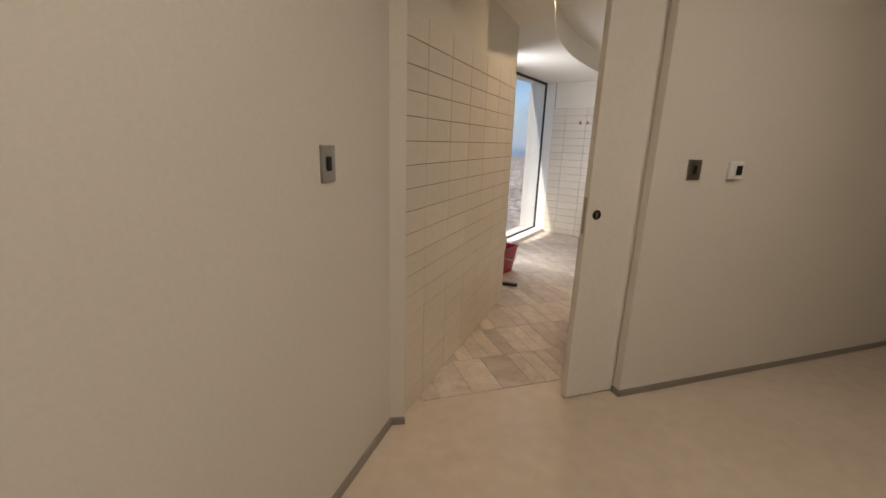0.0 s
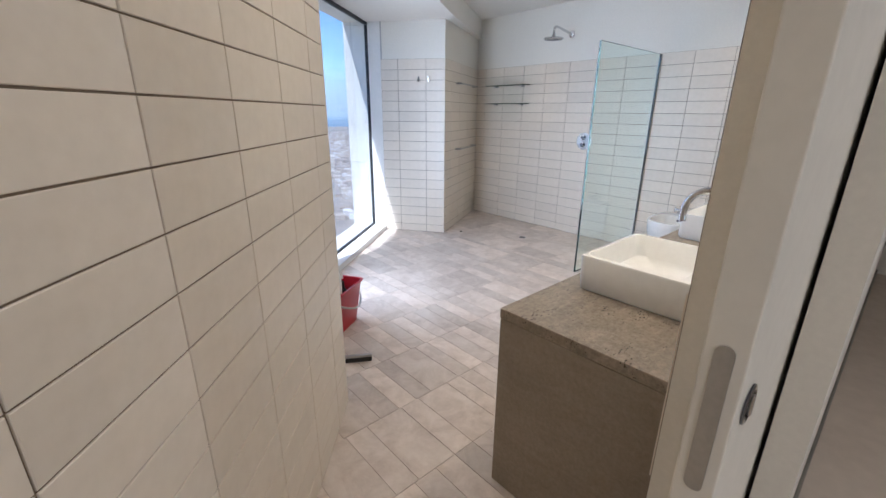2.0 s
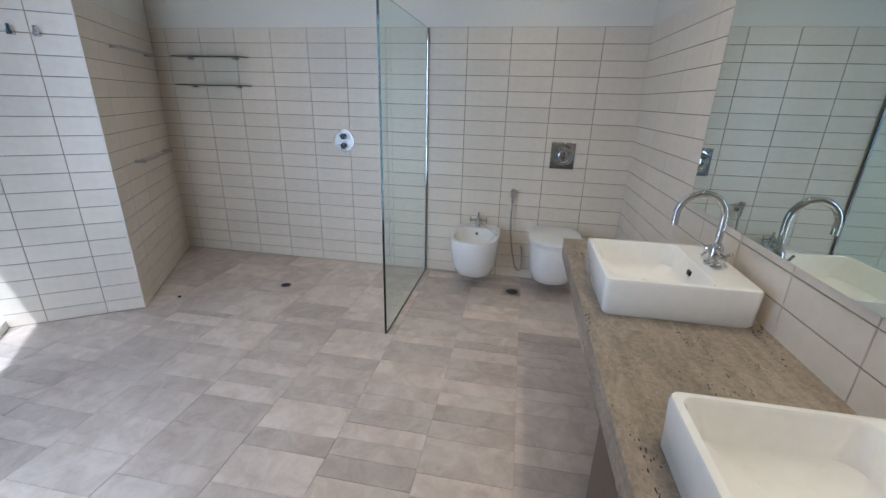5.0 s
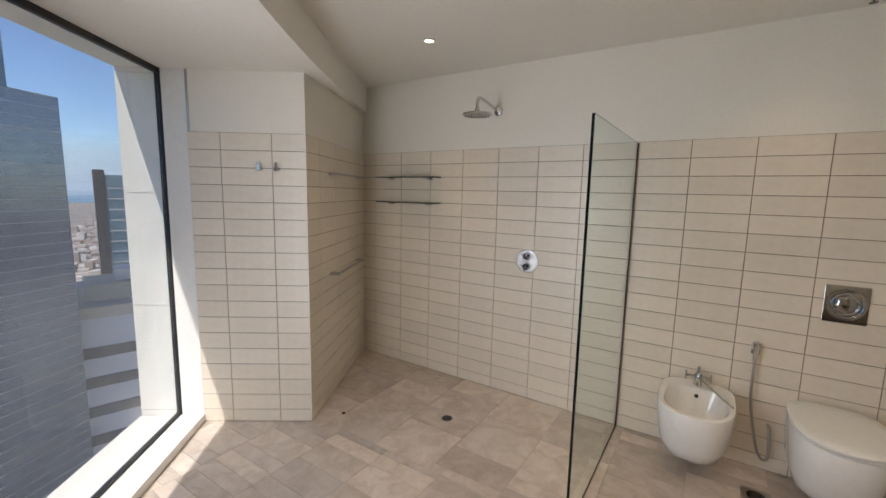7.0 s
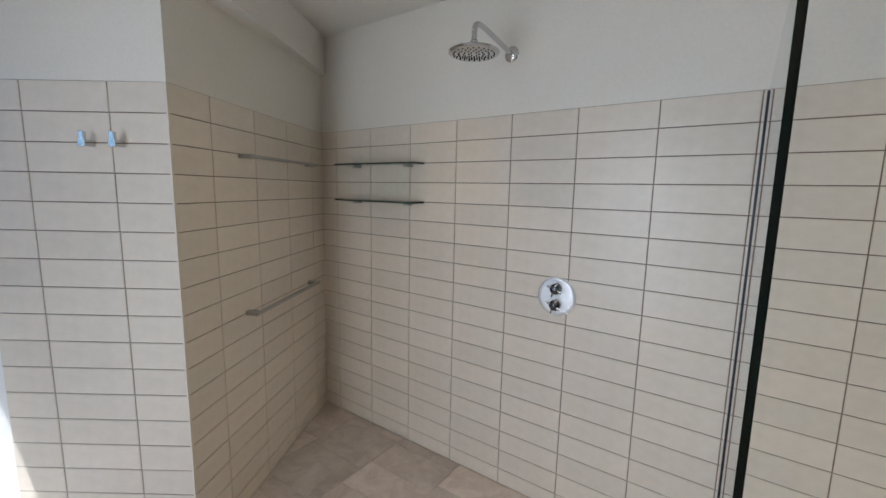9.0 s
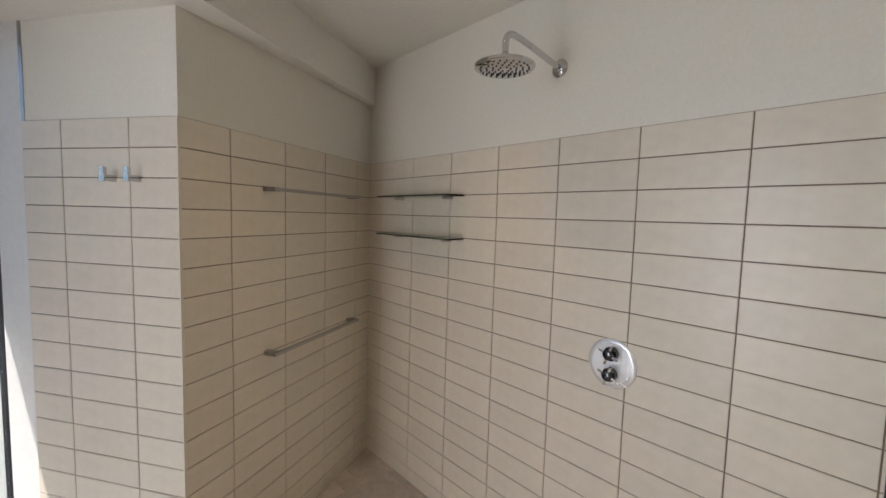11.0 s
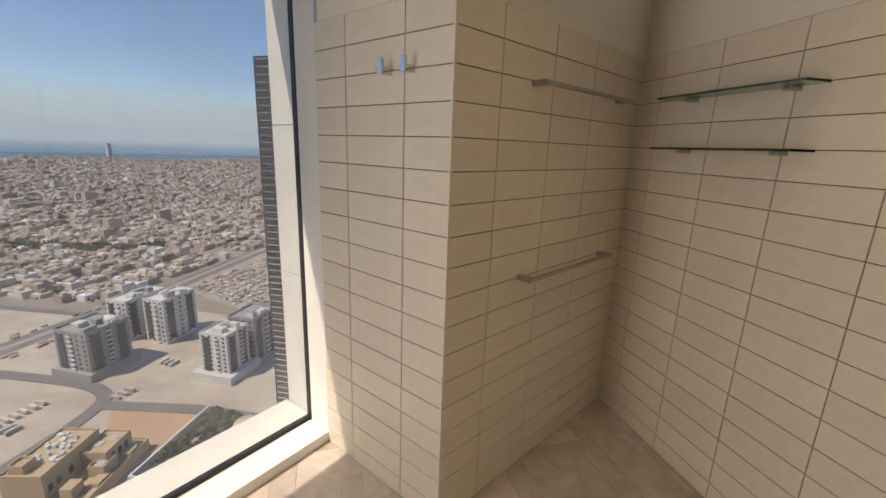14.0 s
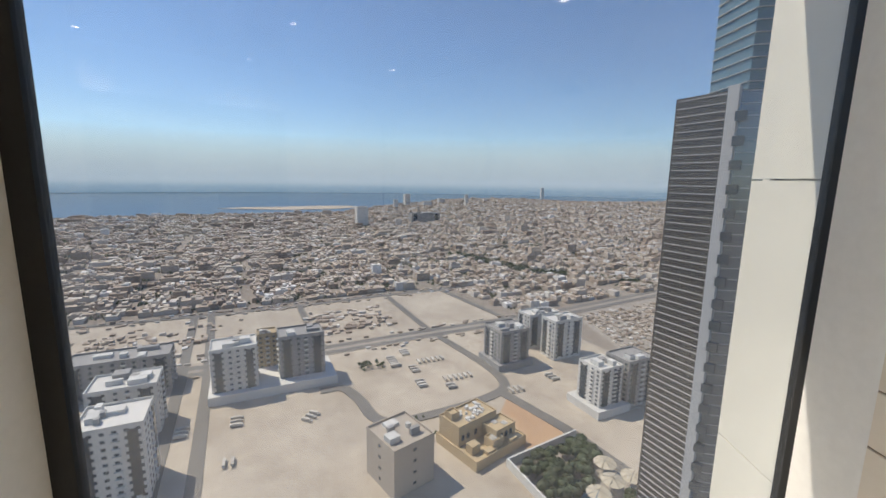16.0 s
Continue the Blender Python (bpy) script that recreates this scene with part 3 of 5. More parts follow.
part("wall_flange", lathe(bmesh.new(), [(0.034, 0), (0.034, 0.004), (0.026, 0.012), (0.012, 0.016)], 24, at(BACK, 4.848, z0) @ TO_X), CHROME, arm, "", True)
part("arm", tube(bmesh.new(), curve_pts([(BACK - 0.004, 4.848, z0), (BACK - 0.12, 4.848, z0 + 0.018), (BACK - 0.24, 4.848, z0 + 0.036), (BACK - 0.298, 4.848, z0 + 0.035), (BACK - 0.318, 4.848, z0 + 0.01), (BACK - 0.320, 4.848, z0 - 0.035)], 6), 0.011, 14), CHROME, arm, "", True)
hx, hz = BACK - 0.320, z0 - 0.075
hd = part("head", lathe(bmesh.new(), [(0.012, 0.045), (0.017, 0.040), (0.017, 0.022), (0.024, 0.016), (0.092, 0.008), (0.099, 0.004), (0.099, -0.004), (0.094, -0.007), (0.001, -0.007)], 40, at(hx, 4.848, hz)), CHROME, arm, "", True)
bm = bmesh.new()
for r, n in ((0.02, 6), (0.04, 12), (0.06, 18), (0.08, 24)):
    for i in range(n):
        a = 2 * math.pi * i / n
        lathe(bm, [(0.0035, 0), (0.0025, -0.003), (0.0005, -0.0032)], 6, at(hx + r * math.cos(a), 4.848 + r * math.sin(a), hz - 0.007))
part("nozzles", bm, BLACK, hd, "dark rubber nozzles")

valve = empty("shower_valve", "round chrome shower valve plate with two cross handles, dark reflections in their colour", "shower valve")
part("plate", lathe(bmesh.new(), [(0.088, 0), (0.088, 0.005), (0.083, 0.010), (0.074, 0.011), (0.072, 0.009), (0.001, 0.009)], 44, at(BACK, 4.577, 1.030) @ TO_X), BRIGHT_CHROME, valve, "", True)
for dz in (0.037, -0.037):
    # hub in a dark base colour, for the darkness that the chrome reflects
    bm = lathe(bmesh.new(), [(0.024, 0.009), (0.024, 0.028), (0.018, 0.033), (0.018, 0.044), (0.012, 0.048), (0.001, 0.049)], 24, at(BACK, 4.577, 1.03 + dz) @ TO_X)
    hn = part("handle", bm, DARK_CHROME, valve, "", True)
    bm = bmesh.new()
    for a in (20, 110):
        dy, dzz = 0.036 * math.cos(radians(a)), 0.036 * math.sin(radians(a))
        tube(bm, [(BACK - 0.039, 4.577 - dy, 1.03 + dz - dzz), (BACK - 0.039, 4.577 + dy, 1.03 + dz + dzz)], 0.0055, 10)
    part("cross", bm, CHROME, hn, "", True)

SN = (K - C).normalized()
SO = Vector((SN.y, -SN.x))          # off the niche wall, into the room


def niche(s, o):
    p = C + SN * s + SO * o
    return p


for z in (1.620, 0.911):
    rail = empty("towel_rail", "flat satin steel rail on the tiled niche wall", "towel rail", "rails on the niche wall")
    for s in (0.375, 1.02):
        a, b = niche(s, 0.004), niche(s + 0.03, 0.004)
        part("bracket", prism(bmesh.new(), [a, b, b + SO * 0.062, a + SO * 0.062], z - 0.009, z + 0.009), SATIN, rail)
    a, b = niche(0.372, 0.056), niche(1.053, 0.056)
    part("bar", prism(bmesh.new(), [a, b, b + SO * 0.014, a + SO * 0.014], z - 0.007, z + 0.007), SATIN, rail)

for z in (1.622, 1.416):
    shelf = empty("glass_shelf", "small green-edged glass shelf on the shower wall", "shelf", "shelves in the shower")
    part("glass_plate", boxed(BACK - 0.115, 5.33, z, BACK - 0.012, 5.93, z + 0.008, 0.001), SHELF_GLASS, shelf)
    for y in (5.43, 5.83):
        part("bracket", boxed(BACK - 0.055, y - 0.014, z - 0.013, BACK - 0.003, y + 0.014, z - 0.0005, 0.002), SATIN, shelf)

CN = (W - C).normalized()
CO = Vector((-CN.y, CN.x))
for s in (0.165, 0.268):
    hook = empty("robe_hook", "small square chrome robe hook on the tiled column", "robe hook", "hooks on the column")
    p = C + CN * s + CO * 0.004
    f = lambda a, o: p + CN * a + CO * o
    part("base", prism(bmesh.new(), [f(-0.011, 0), f(0.011, 0), f(0.011, 0.046), f(-0.011, 0.046)], 1.614, 1.636), CHROME, hook)
    part("peg", prism(bmesh.new(), [f(-0.007, 0.032), f(0.007, 0.032), f(0.007, 0.0455), f(-0.007, 0.0455)], 1.6365, 1.662), CHROME, hook)

drain = empty("shower_drain", "round dark steel shower drain in the stone floor", "drain")
part("rim", lathe(bmesh.new(), [(0.042, 0.0005), (0.042, 0.003), (0.036, 0.0035), (0.034, 0.001)], 28, at(5.092, 4.863, 0)), SATIN, drain, "", True)
part("grate", lathe(bmesh.new(), [(0.033, 0.0006), (0.033, 0.002), (0.001, 0.002)], 24, at(5.092, 4.863, 0)), BLACK, drain)
drain2 = empty("floor_drain", "square steel floor drain before the toilet", "drain")
part("rim", boxed(5.315, 3.105, 0.0005, 5.445, 3.235, 0.0025), SATIN, drain2)
part("grate", lathe(bmesh.new(), [(0.042, 0.0026), (0.042, 0.004), (0.030, 0.0045), (0.001, 0.0045)], 24, at(5.38, 3.17, 0)), DARK_CHROME, drain2, "dark round grate", True)
# a dark bit of debris, shaped as a low stepped disc
debris = structure("floor_debris", lathe(bmesh.new(), [(0.012, 0.0005), (0.012, 0.006), (0.006, 0.010), (0.001, 0.010)], 10, at(4.735, 5.47, 0)), BLACK, "small dark bit of debris lying on the shower floor", "plug")
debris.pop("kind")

# ---- toilet and bidet ----
def pan_ring(cy, z, back, front, wdt, flat=0.35, n=28):
    """A closed outline, straight at the wall and round in front."""
    out = []
    for i in range(n):
        a = 2 * math.pi * i / n
        cx, sy = math.cos(a), math.sin(a)
        mid_, half = (back + front) / 2, abs(front - back) / 2
        px = math.copysign(abs(cx) ** (0.38 if cx > 0 else 0.85), cx) * half
        py = math.copysign(abs(sy) ** (0.62 if cx > 0 else 0.80), sy) * wdt / 2
        out.append(Vector((mid_ + px, cy + py, z)))
    return out


def pan(name, label, category, cy, lid):
    ob = empty(name, label, category, "", "", (0, 0, 0))
    b = BACK - 0.005
    outer = [pan_ring(cy, 0.085, b, b - 0.27, 0.20), pan_ring(cy, 0.095, b, b - 0.32, 0.24), pan_ring(cy, 0.14, b, b - 0.40, 0.29),
             pan_ring(cy, 0.22, b, b - 0.465, 0.335), pan_ring(cy, 0.34, b, b - 0.505, 0.357), pan_ring(cy, 0.420, b, b - 0.518, 0.362), pan_ring(cy, 0.430, b - 0.003, b - 0.514, 0.356)]
    if lid:
        part("bowl", loft(bmesh.new(), outer), CERAMIC, ob, "", True)
        part("seat", loft(bmesh.new(), [pan_ring(cy, 0.4315, b - 0.03, b - 0.516, 0.358), pan_ring(cy, 0.445, b - 0.03, b - 0.520, 0.364)]), WHITE_PLASTIC, ob, "", True)
        part("lid", loft(bmesh.new(), [pan_ring(cy, 0.4475, b - 0.03, b - 0.520, 0.364), pan_ring(cy, 0.459, b - 0.03, b - 0.522, 0.367), pan_ring(cy, 0.465, b - 0.035, b - 0.515, 0.355), pan_ring(cy, 0.468, b - 0.07, b - 0.46, 0.28)]), WHITE_PLASTIC, ob, "closed white lid", True)
    else:
        inner = [pan_ring(cy, 0.430, b - 0.115, b - 0.490, 0.300), pan_ring(cy, 0.420, b - 0.118, b - 0.486, 0.292), pan_ring(cy, 0.35, b - 0.135, b - 0.455, 0.25), pan_ring(cy, 0.27, b - 0.19, b - 0.38, 0.16), pan_ring(cy, 0.262, b - 0.26, b - 0.31, 0.05)]
        part("bowl", loft(bmesh.new(), outer + inner), CERAMIC, ob, "", True)
        part("overflow", lathe(bmesh.new(), [(0.011, 0), (0.011, 0.004), (0.001, 0.004)], 14, at(b - 0.1255, cy, 0.388) @ TO_X), BLACK, ob, "dark overflow hole")
        part("waste", lathe(bmesh.new(), [(0.018, 0.262), (0.018, 0.268), (0.001, 0.269)], 18, at(b - 0.285, cy, 0.001)), CHROME, ob, "", True)
        tx = b - 0.06
        part("tap_body", lathe(bmesh.new(), [(0.022, 0.4055), (0.022, 0.412), (0.018, 0.416), (0.018, 0.475), (0.010, 0.482), (0.008, 0.515), (0.001, 0.516)], 20, at(tx, cy, 0.025)), CHROME, ob, "", True)
        part("tap_spout", tube(bmesh.new(), [(tx, cy, 0.470), (tx - 0.05, cy, 0.477), (tx - 0.085, cy, 0.472), (tx - 0.095, cy, 0.460)], 0.010, 12), CHROME, ob, "", True)
        for sg in (-1, 1):
            bm = tube(bmesh.new(), [(tx, cy + sg * 0.012, 0.477), (tx, cy + sg * 0.062, 0.477)], 0.010, 12)
            tube(bm, [(tx, cy + sg * 0.062, 0.450), (tx, cy + sg * 0.062, 0.504)], 0.0045, 8)
            tube(bm, [(tx - 0.027, cy + sg * 0.062, 0.477), (tx + 0.027, cy + sg * 0.062, 0.477)], 0.0045, 8)
            part("tap_handle", bm, CHROME, ob, "", True)
        part("pop_up_rod", tube(bmesh.new(), curve_pts([(tx - 0.02, cy - 0.01, 0.475), (tx - 0.09, cy - 0.07, 0.456), (tx - 0.17, cy - 0.13, 0.440), (tx - 0.22, cy - 0.165, 0.436)], 5), 0.005, 8), SATIN, ob, "thin steel hose end", True)
    return ob


pan("bidet", "white wall-hung ceramic bidet with a chrome tap", "bidet", 3.472, False)
pan("toilet", "white wall-hung ceramic toilet with closed lid", "toilet", 2.897, True)

# Chrome with its dark reflections put into a lower base colour.
FLUSH_CHROME = mottled("reflection_dimmed_chrome", (0.30, 0.295, 0.285), (0.38, 0.375, 0.36), 0.12, 60, 4.0, 0.0, metal=1.0)
flush = empty("flush_plate", "square chrome flush plate with concentric rings", "flush plate")
part("plate", boxed(BACK - 0.012, 2.805, 0.898, BACK - 0.0035, 2.975, 1.088, 0.002), FLUSH_CHROME, flush)
part("button", lathe(bmesh.new(), [(0.078, 0.0), (0.078, 0.006), (0.068, 0.008), (0.060, 0.003), (0.052, 0.008), (0.043, 0.003), (0.034, 0.009), (0.024, 0.012), (0.010, 0.014), (0.001, 0.014)], 40, at(BACK - 0.0122, 2.89, 0.993) @ TO_X), FLUSH_CHROME, flush, "", True)

spray = empty("hand_spray", "chrome hand bidet spray with hanging hose", "hand spray")
part("holder", boxed(BACK - 0.04, 3.203, 0.665, BACK - 0.0035, 3.243, 0.690, 0.004), CHROME, spray)
part("handset", lathe(bmesh.new(), [(0.008, -0.045), (0.011, -0.04), (0.013, 0.01), (0.017, 0.03), (0.019, 0.058), (0.012, 0.064), (0.001, 0.065)], 16, at(BACK - 0.052, 3.223, 0.675)), CHROME, spray, "", True)
part("hose", tube(bmesh.new(), curve_pts([(BACK - 0.052, 3.223, 0.632), (BACK - 0.055, 3.222, 0.45), (BACK - 0.055, 3.20, 0.27), (BACK - 0.06, 3.165, 0.125), (BACK - 0.06, 3.135, 0.085), (BACK - 0.055, 3.115, 0.115), (BACK - 0.03, 3.12, 0.24), (BACK - 0.006, 3.13, 0.27)], 8), 0.007, 10), SATIN, spray, "", True)

# ---- cleaning things ----
bucket = empty("cleaning_bucket", "red plastic cleaning bucket with a grey wire handle on the floor", "bucket", "", "", (2.585, 4.40, 0))
brot = Matrix.Translation((2.585, 4.40, 0)) @ Matrix.Rotation(radians(32), 4, "Z") @ Matrix.Scale(1.15, 4)
bucket.matrix_basis = brot
rr = lambda w, d, z, r=0.028: round_rect(-w, -d, w, d, r, z)
part("pail", loft(bmesh.new(), [rr(0.10, 0.075, 0), rr(0.125, 0.098, 0.20), rr(0.130, 0.103, 0.235), rr(0.138, 0.111, 0.236), rr(0.138, 0.111, 0.243), rr(0.127, 0.100, 0.243), rr(0.122, 0.095, 0.20), rr(0.098, 0.073, 0.006)]), RED, bucket, "", True)
part("wire_handle", tube(bmesh.new(), curve_pts([(-0.141, 0.0, 0.225), (-0.10, -0.095, 0.165), (0.0, -0.135, 0.13), (0.10, -0.095, 0.165), (0.141, 0.0, 0.225)], 6), 0.005, 8), SATIN, bucket, "grey wire handle", True)


def bottle(label, x, y, z, w, d, h_, mat, cap, tilt):
    ob = empty("cleaner_bottle", label, "bottle")
    ob.matrix_basis = brot @ at(x, y, z) @ Matrix.Rotation(radians(tilt), 4, "Y")
    r = lambda k, zz: round_rect(-w * k, -d * k, w * k, d * k, min(w, d) * k * 0.6, zz)
    part("bottle_body", loft(bmesh.new(), [r(0.92, 0), r(1, 0.008), r(1, h_ * 0.66), r(0.9, h_ * 0.78), r(0.42, h_ * 0.93), r(0.40, h_)]), mat, ob, "", True)
    part("cap", lathe(bmesh.new(), [(min(w, d) * 0.52, h_ * 0.965), (min(w, d) * 0.52, h_ + 0.02), (min(w, d) * 0.4, h_ + 0.026), (0.001, h_ + 0.026)], 16), cap, ob, "", True)
    return ob


jug = empty("jerrycan", "white plastic jerrycan with red cap and green label in bucket", "jerrycan")
jug.matrix_basis = brot @ at(-0.02, 0.03, 0.055) @ Matrix.Rotation(radians(-52), 4, "Z") @ Matrix.Rotation(radians(5), 4, "X")
jr = lambda w, d, z, r=0.02, dx=0.0: round_rect(-w + dx, -d, w + dx, d, r, z)
part("jug_body", loft(bmesh.new(), [jr(0.058, 0.044, 0), jr(0.066, 0.052, 0.008), jr(0.068, 0.054, 0.215), jr(0.066, 0.052, 0.245), jr(0.056, 0.044, 0.275), jr(0.038, 0.036, 0.291, 0.02, -0.012), jr(0.020, 0.020, 0.298, 0.018, -0.03), jr(0.017, 0.017, 0.312, 0.016, -0.03)]), WHITE_PLASTIC, jug, "", True)
part("jug_handle", tube(bmesh.new(), curve_pts([(-0.008, 0, 0.292), (0.012, 0, 0.312), (0.040, 0, 0.305), (0.062, 0, 0.270), (0.070, 0, 0.225)], 5), 0.011, 10), WHITE_PLASTIC, jug, "", True)
part("cap", lathe(bmesh.new(), [(0.021, 0.304), (0.021, 0.326), (0.018, 0.330), (0.001, 0.330)], 18, at(-0.03, 0, 0)), RED, jug, "red screw cap", True)
label = part("paper_label", boxed(-0.052, -0.0560, 0.100, 0.052, -0.0543, 0.230), LABEL_GREEN, jug, "green label with black and yellow bands")
part("label_band", boxed(-0.052, -0.0568, 0.203, 0.052, -0.0561, 0.230), BLACK, label, "black heading band")
part("label_band", boxed(-0.045, -0.0568, 0.189, 0.045, -0.0561, 0.201), LABEL_YELLOW, label, "yellow band")
part("label_band", boxed(0.012, -0.0574, 0.205, 0.048, -0.0569, 0.226), LABEL_YELLOW, label, "yellow patch")
part("label_band", boxed(-0.040, -0.0574, 0.210, 0.002, -0.0569, 0.221), WHITE_PLASTIC, label, "unreadable white writing")
part("label_band", boxed(-0.030, -0.0568, 0.151, 0.040, -0.0561, 0.157), RED, label, "red line of unreadable writing")
part("label_band", boxed(-0.045, -0.0568, 0.115, 0.045, -0.0561, 0.127), WHITE_PLASTIC, label, "white lower band")
bottle("small black cleaner bottle lying against the jerrycan in the bucket", 0.068, -0.02, 0.008, 0.022, 0.026, 0.215, BLACK, BLACK, -6)
bottle("dark grey cleaner bottle in the bucket", -0.065, -0.035, 0.008, 0.018, 0.022, 0.20, BLACK, DARK_WOOD, 4)

rag = empty("cleaning_rag", "crumpled dark cleaning rag in the bottom of the bucket", "rag")
rag.matrix_basis = brot
bm = bmesh.new()
rings = []
for w, d, z in ((0.088, 0.060, 0.007), (0.092, 0.066, 0.022), (0.086, 0.060, 0.040), (0.060, 0.042, 0.050), (0.02, 0.02, 0.053)):
    rings.append([p + noise.noise_vector(p * 40) * 0.004 for p in round_rect(-w, -d, w, d, min(w, d) * 0.5, z)])
part("cloth", loft(bm, rings), DARK_WOOD, rag, "", True)

squeegee = empty("floor_squeegee", "black rubber floor squeegee lying by the bucket", "squeegee")
sm = at(2.43, 3.955, 0) @ Matrix.Rotation(radians(-31), 4, "Z")
part("blade", box(bmesh.new(), -0.11, -0.006, 0.001, 0.11, 0.006, 0.03, 0.002, 1, sm), BLACK, squeegee)
part("clamp", box(bmesh.new(), -0.112, -0.010, 0.0305, 0.112, 0.010, 0.045, 0.003, 1, sm), SATIN, squeegee, "grey metal clamp")

# ---- the city outside ----
G = -150.0
GA = Vector((0.46, 0.888)).normalized()     # the streets' two directions
GB = Vector((-GA.y, GA.x))


def grid(p, q):
    v = GA * p + GB * q
    return (v.x, v.y)


SAND = mottled("desert_sand", (0.335, 0.275, 0.21), (0.56, 0.485, 0.39), 0.95, 0.11, 0.021, 0.0)
ASPHALT = mottled("asphalt", (0.14, 0.128, 0.115), (0.20, 0.185, 0.165), 0.9, 0.5, 0.02, 0.0)
PAVED = mottled("pale_paving", (0.30, 0.26, 0.215), (0.38, 0.335, 0.28), 0.9, 0.4, 0.02, 0.0)
DIRT = mottled("town_ground", (0.21, 0.175, 0.14), (0.33, 0.28, 0.23), 0.95, 0.08, 0.006, 0.0)
ORANGE_SAND = mottled("orange_sand", (0.42, 0.25, 0.14), (0.50, 0.33, 0.20), 0.95, 0.3, 0.03, 0.0)
SEA = mottled("sea", (0.035, 0.10, 0.17), (0.055, 0.135, 0.21), 0.35, 0.01, 0.001, 0.0)
CONCRETE = mottled("pale_render", (0.60, 0.58, 0.54), (0.68, 0.66, 0.62), 0.8, 0.6, 0.05, 0.0, spread=0.12)
GREY_RENDER = mottled("grey_render", (0.27, 0.26, 0.25), (0.34, 0.33, 0.315), 0.8, 0.6, 0.05, 0.0)
TAN_RENDER = mottled("tan_render", (0.45, 0.34, 0.20), (0.52, 0.40, 0.25), 0.85, 0.6, 0.05, 0.0)
BEIGE_RENDER = mottled("beige_render", (0.38, 0.325, 0.265), (0.45, 0.39, 0.325), 0.85, 0.6, 0.05, 0.0)
FAR_GLASS = mottled("tinted_glazing", (0.03, 0.04, 0.05), (0.06, 0.075, 0.09), 0.15, 0.4, 0.05, 0.0)
TOWER_GLASS = mottled("tower_glazing", (0.035, 0.032, 0.03), (0.065, 0.06, 0.056), 0.35, 0.8, 0.06, 0.0)
# Paler copy of the tower glazing, its colour imitating reflected sky.
SKY_REFLECTION = mottled("sky_reflection_glazing", (0.15, 0.18, 0.21), (0.25, 0.28, 0.31), 0.12, 0.3, 0.08, 0.0, metal=0.6)
BLUE_GLASS = mottled("blue_glazing", (0.08, 0.15, 0.19), (0.13, 0.22, 0.27), 0.15, 0.4, 0.05, 0.0)
FIN = mottled("pale_fin", (0.42, 0.42, 0.42), (0.5, 0.5, 0.49), 0.5, 0.5, 0.05, 0.0)
TRUCK = mottled("truck_paint", (0.52, 0.48, 0.42), (0.62, 0.58, 0.52), 0.5, 0.5, 0.3, 0.0, spread=0.3)
LEAF = mottled("palm_leaf", (0.055, 0.075, 0.03), (0.10, 0.12, 0.05), 0.7, 1.5, 0.2, 0.0, spread=0.3)
BARK = mottled("bark", (0.14, 0.10, 0.07), (0.2, 0.15, 0.1), 0.9, 2.0, 0.3, 0.0)
CANVAS = mottled("sand_canvas", (0.50, 0.43, 0.31), (0.58, 0.50, 0.38), 0.8, 1.0, 0.2, 0.0)
POOL = mottled("pool_water", (0.06, 0.20, 0.33), (0.09, 0.26, 0.40), 0.1, 0.5, 0.1, 0.0)

# walls of the small houses: each block its own tone
HOUSE, ht, hp = nodes_of("house_render")
geo = ht.nodes.new("ShaderNodeNewGeometry")
ht.links.new(mixed(ht, ramp(ht, geo.outputs["Random Per Island"], [(0.0, (0.27, 0.205, 0.155)), (0.3, (0.42, 0.335, 0.26)), (0.7, (0.54, 0.46, 0.375)), (0.9, (0.64, 0.58, 0.51)), (1.0, (0.78, 0.76, 0.73))]),
                   ramp(ht, noise_of(ht, coords(ht), 0.4, 3), [(0.3, (0.85, 0.85, 0.85)), (0.7, (1.05, 1.05, 1.05))]), 1.0, "MULTIPLY"), hp.inputs["Base Color"])
hp.inputs["Roughness"].default_value = 0.9

ground = structure("ground", prism(bmesh.new(), [(-4900, -1500), (2500, -1500), (2500, 4900), (-4900, 4900)], G - 2, G), DIRT, "dusty city ground reaching to the horizon", "ground")
COAST = [(-3200, 1880), (-627, 1903), (-95, 1955), (410, 1945), (822, 2428), (1481, 3050), (2245, 3180), (2444, 2560), (3500, 2330)]
sea = structure("water", prism(bmesh.new(), [grid(*c) for c in COAST] + [(-500, 4880), (-4880, 4880), (-4880, -1400)], G + 0.0, G + 0.4), SEA, "blue sea along the far coast", "sea")
# painted backdrop: a glowing gradient that imitates the haze beyond the coast
BACKDROP, bt, bp = nodes_of("painted_haze")
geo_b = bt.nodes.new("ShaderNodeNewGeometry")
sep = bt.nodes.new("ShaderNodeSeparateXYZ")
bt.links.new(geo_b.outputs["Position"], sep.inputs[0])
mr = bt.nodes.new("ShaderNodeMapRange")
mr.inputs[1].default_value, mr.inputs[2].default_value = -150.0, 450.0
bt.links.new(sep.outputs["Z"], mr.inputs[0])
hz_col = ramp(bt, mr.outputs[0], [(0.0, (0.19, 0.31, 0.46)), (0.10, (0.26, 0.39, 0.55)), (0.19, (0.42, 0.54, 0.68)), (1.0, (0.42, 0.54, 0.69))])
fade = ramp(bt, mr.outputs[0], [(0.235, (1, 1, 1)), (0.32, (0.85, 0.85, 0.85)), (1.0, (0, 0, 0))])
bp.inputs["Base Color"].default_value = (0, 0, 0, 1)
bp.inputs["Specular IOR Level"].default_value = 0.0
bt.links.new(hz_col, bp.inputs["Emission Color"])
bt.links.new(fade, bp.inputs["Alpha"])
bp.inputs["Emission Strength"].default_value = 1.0
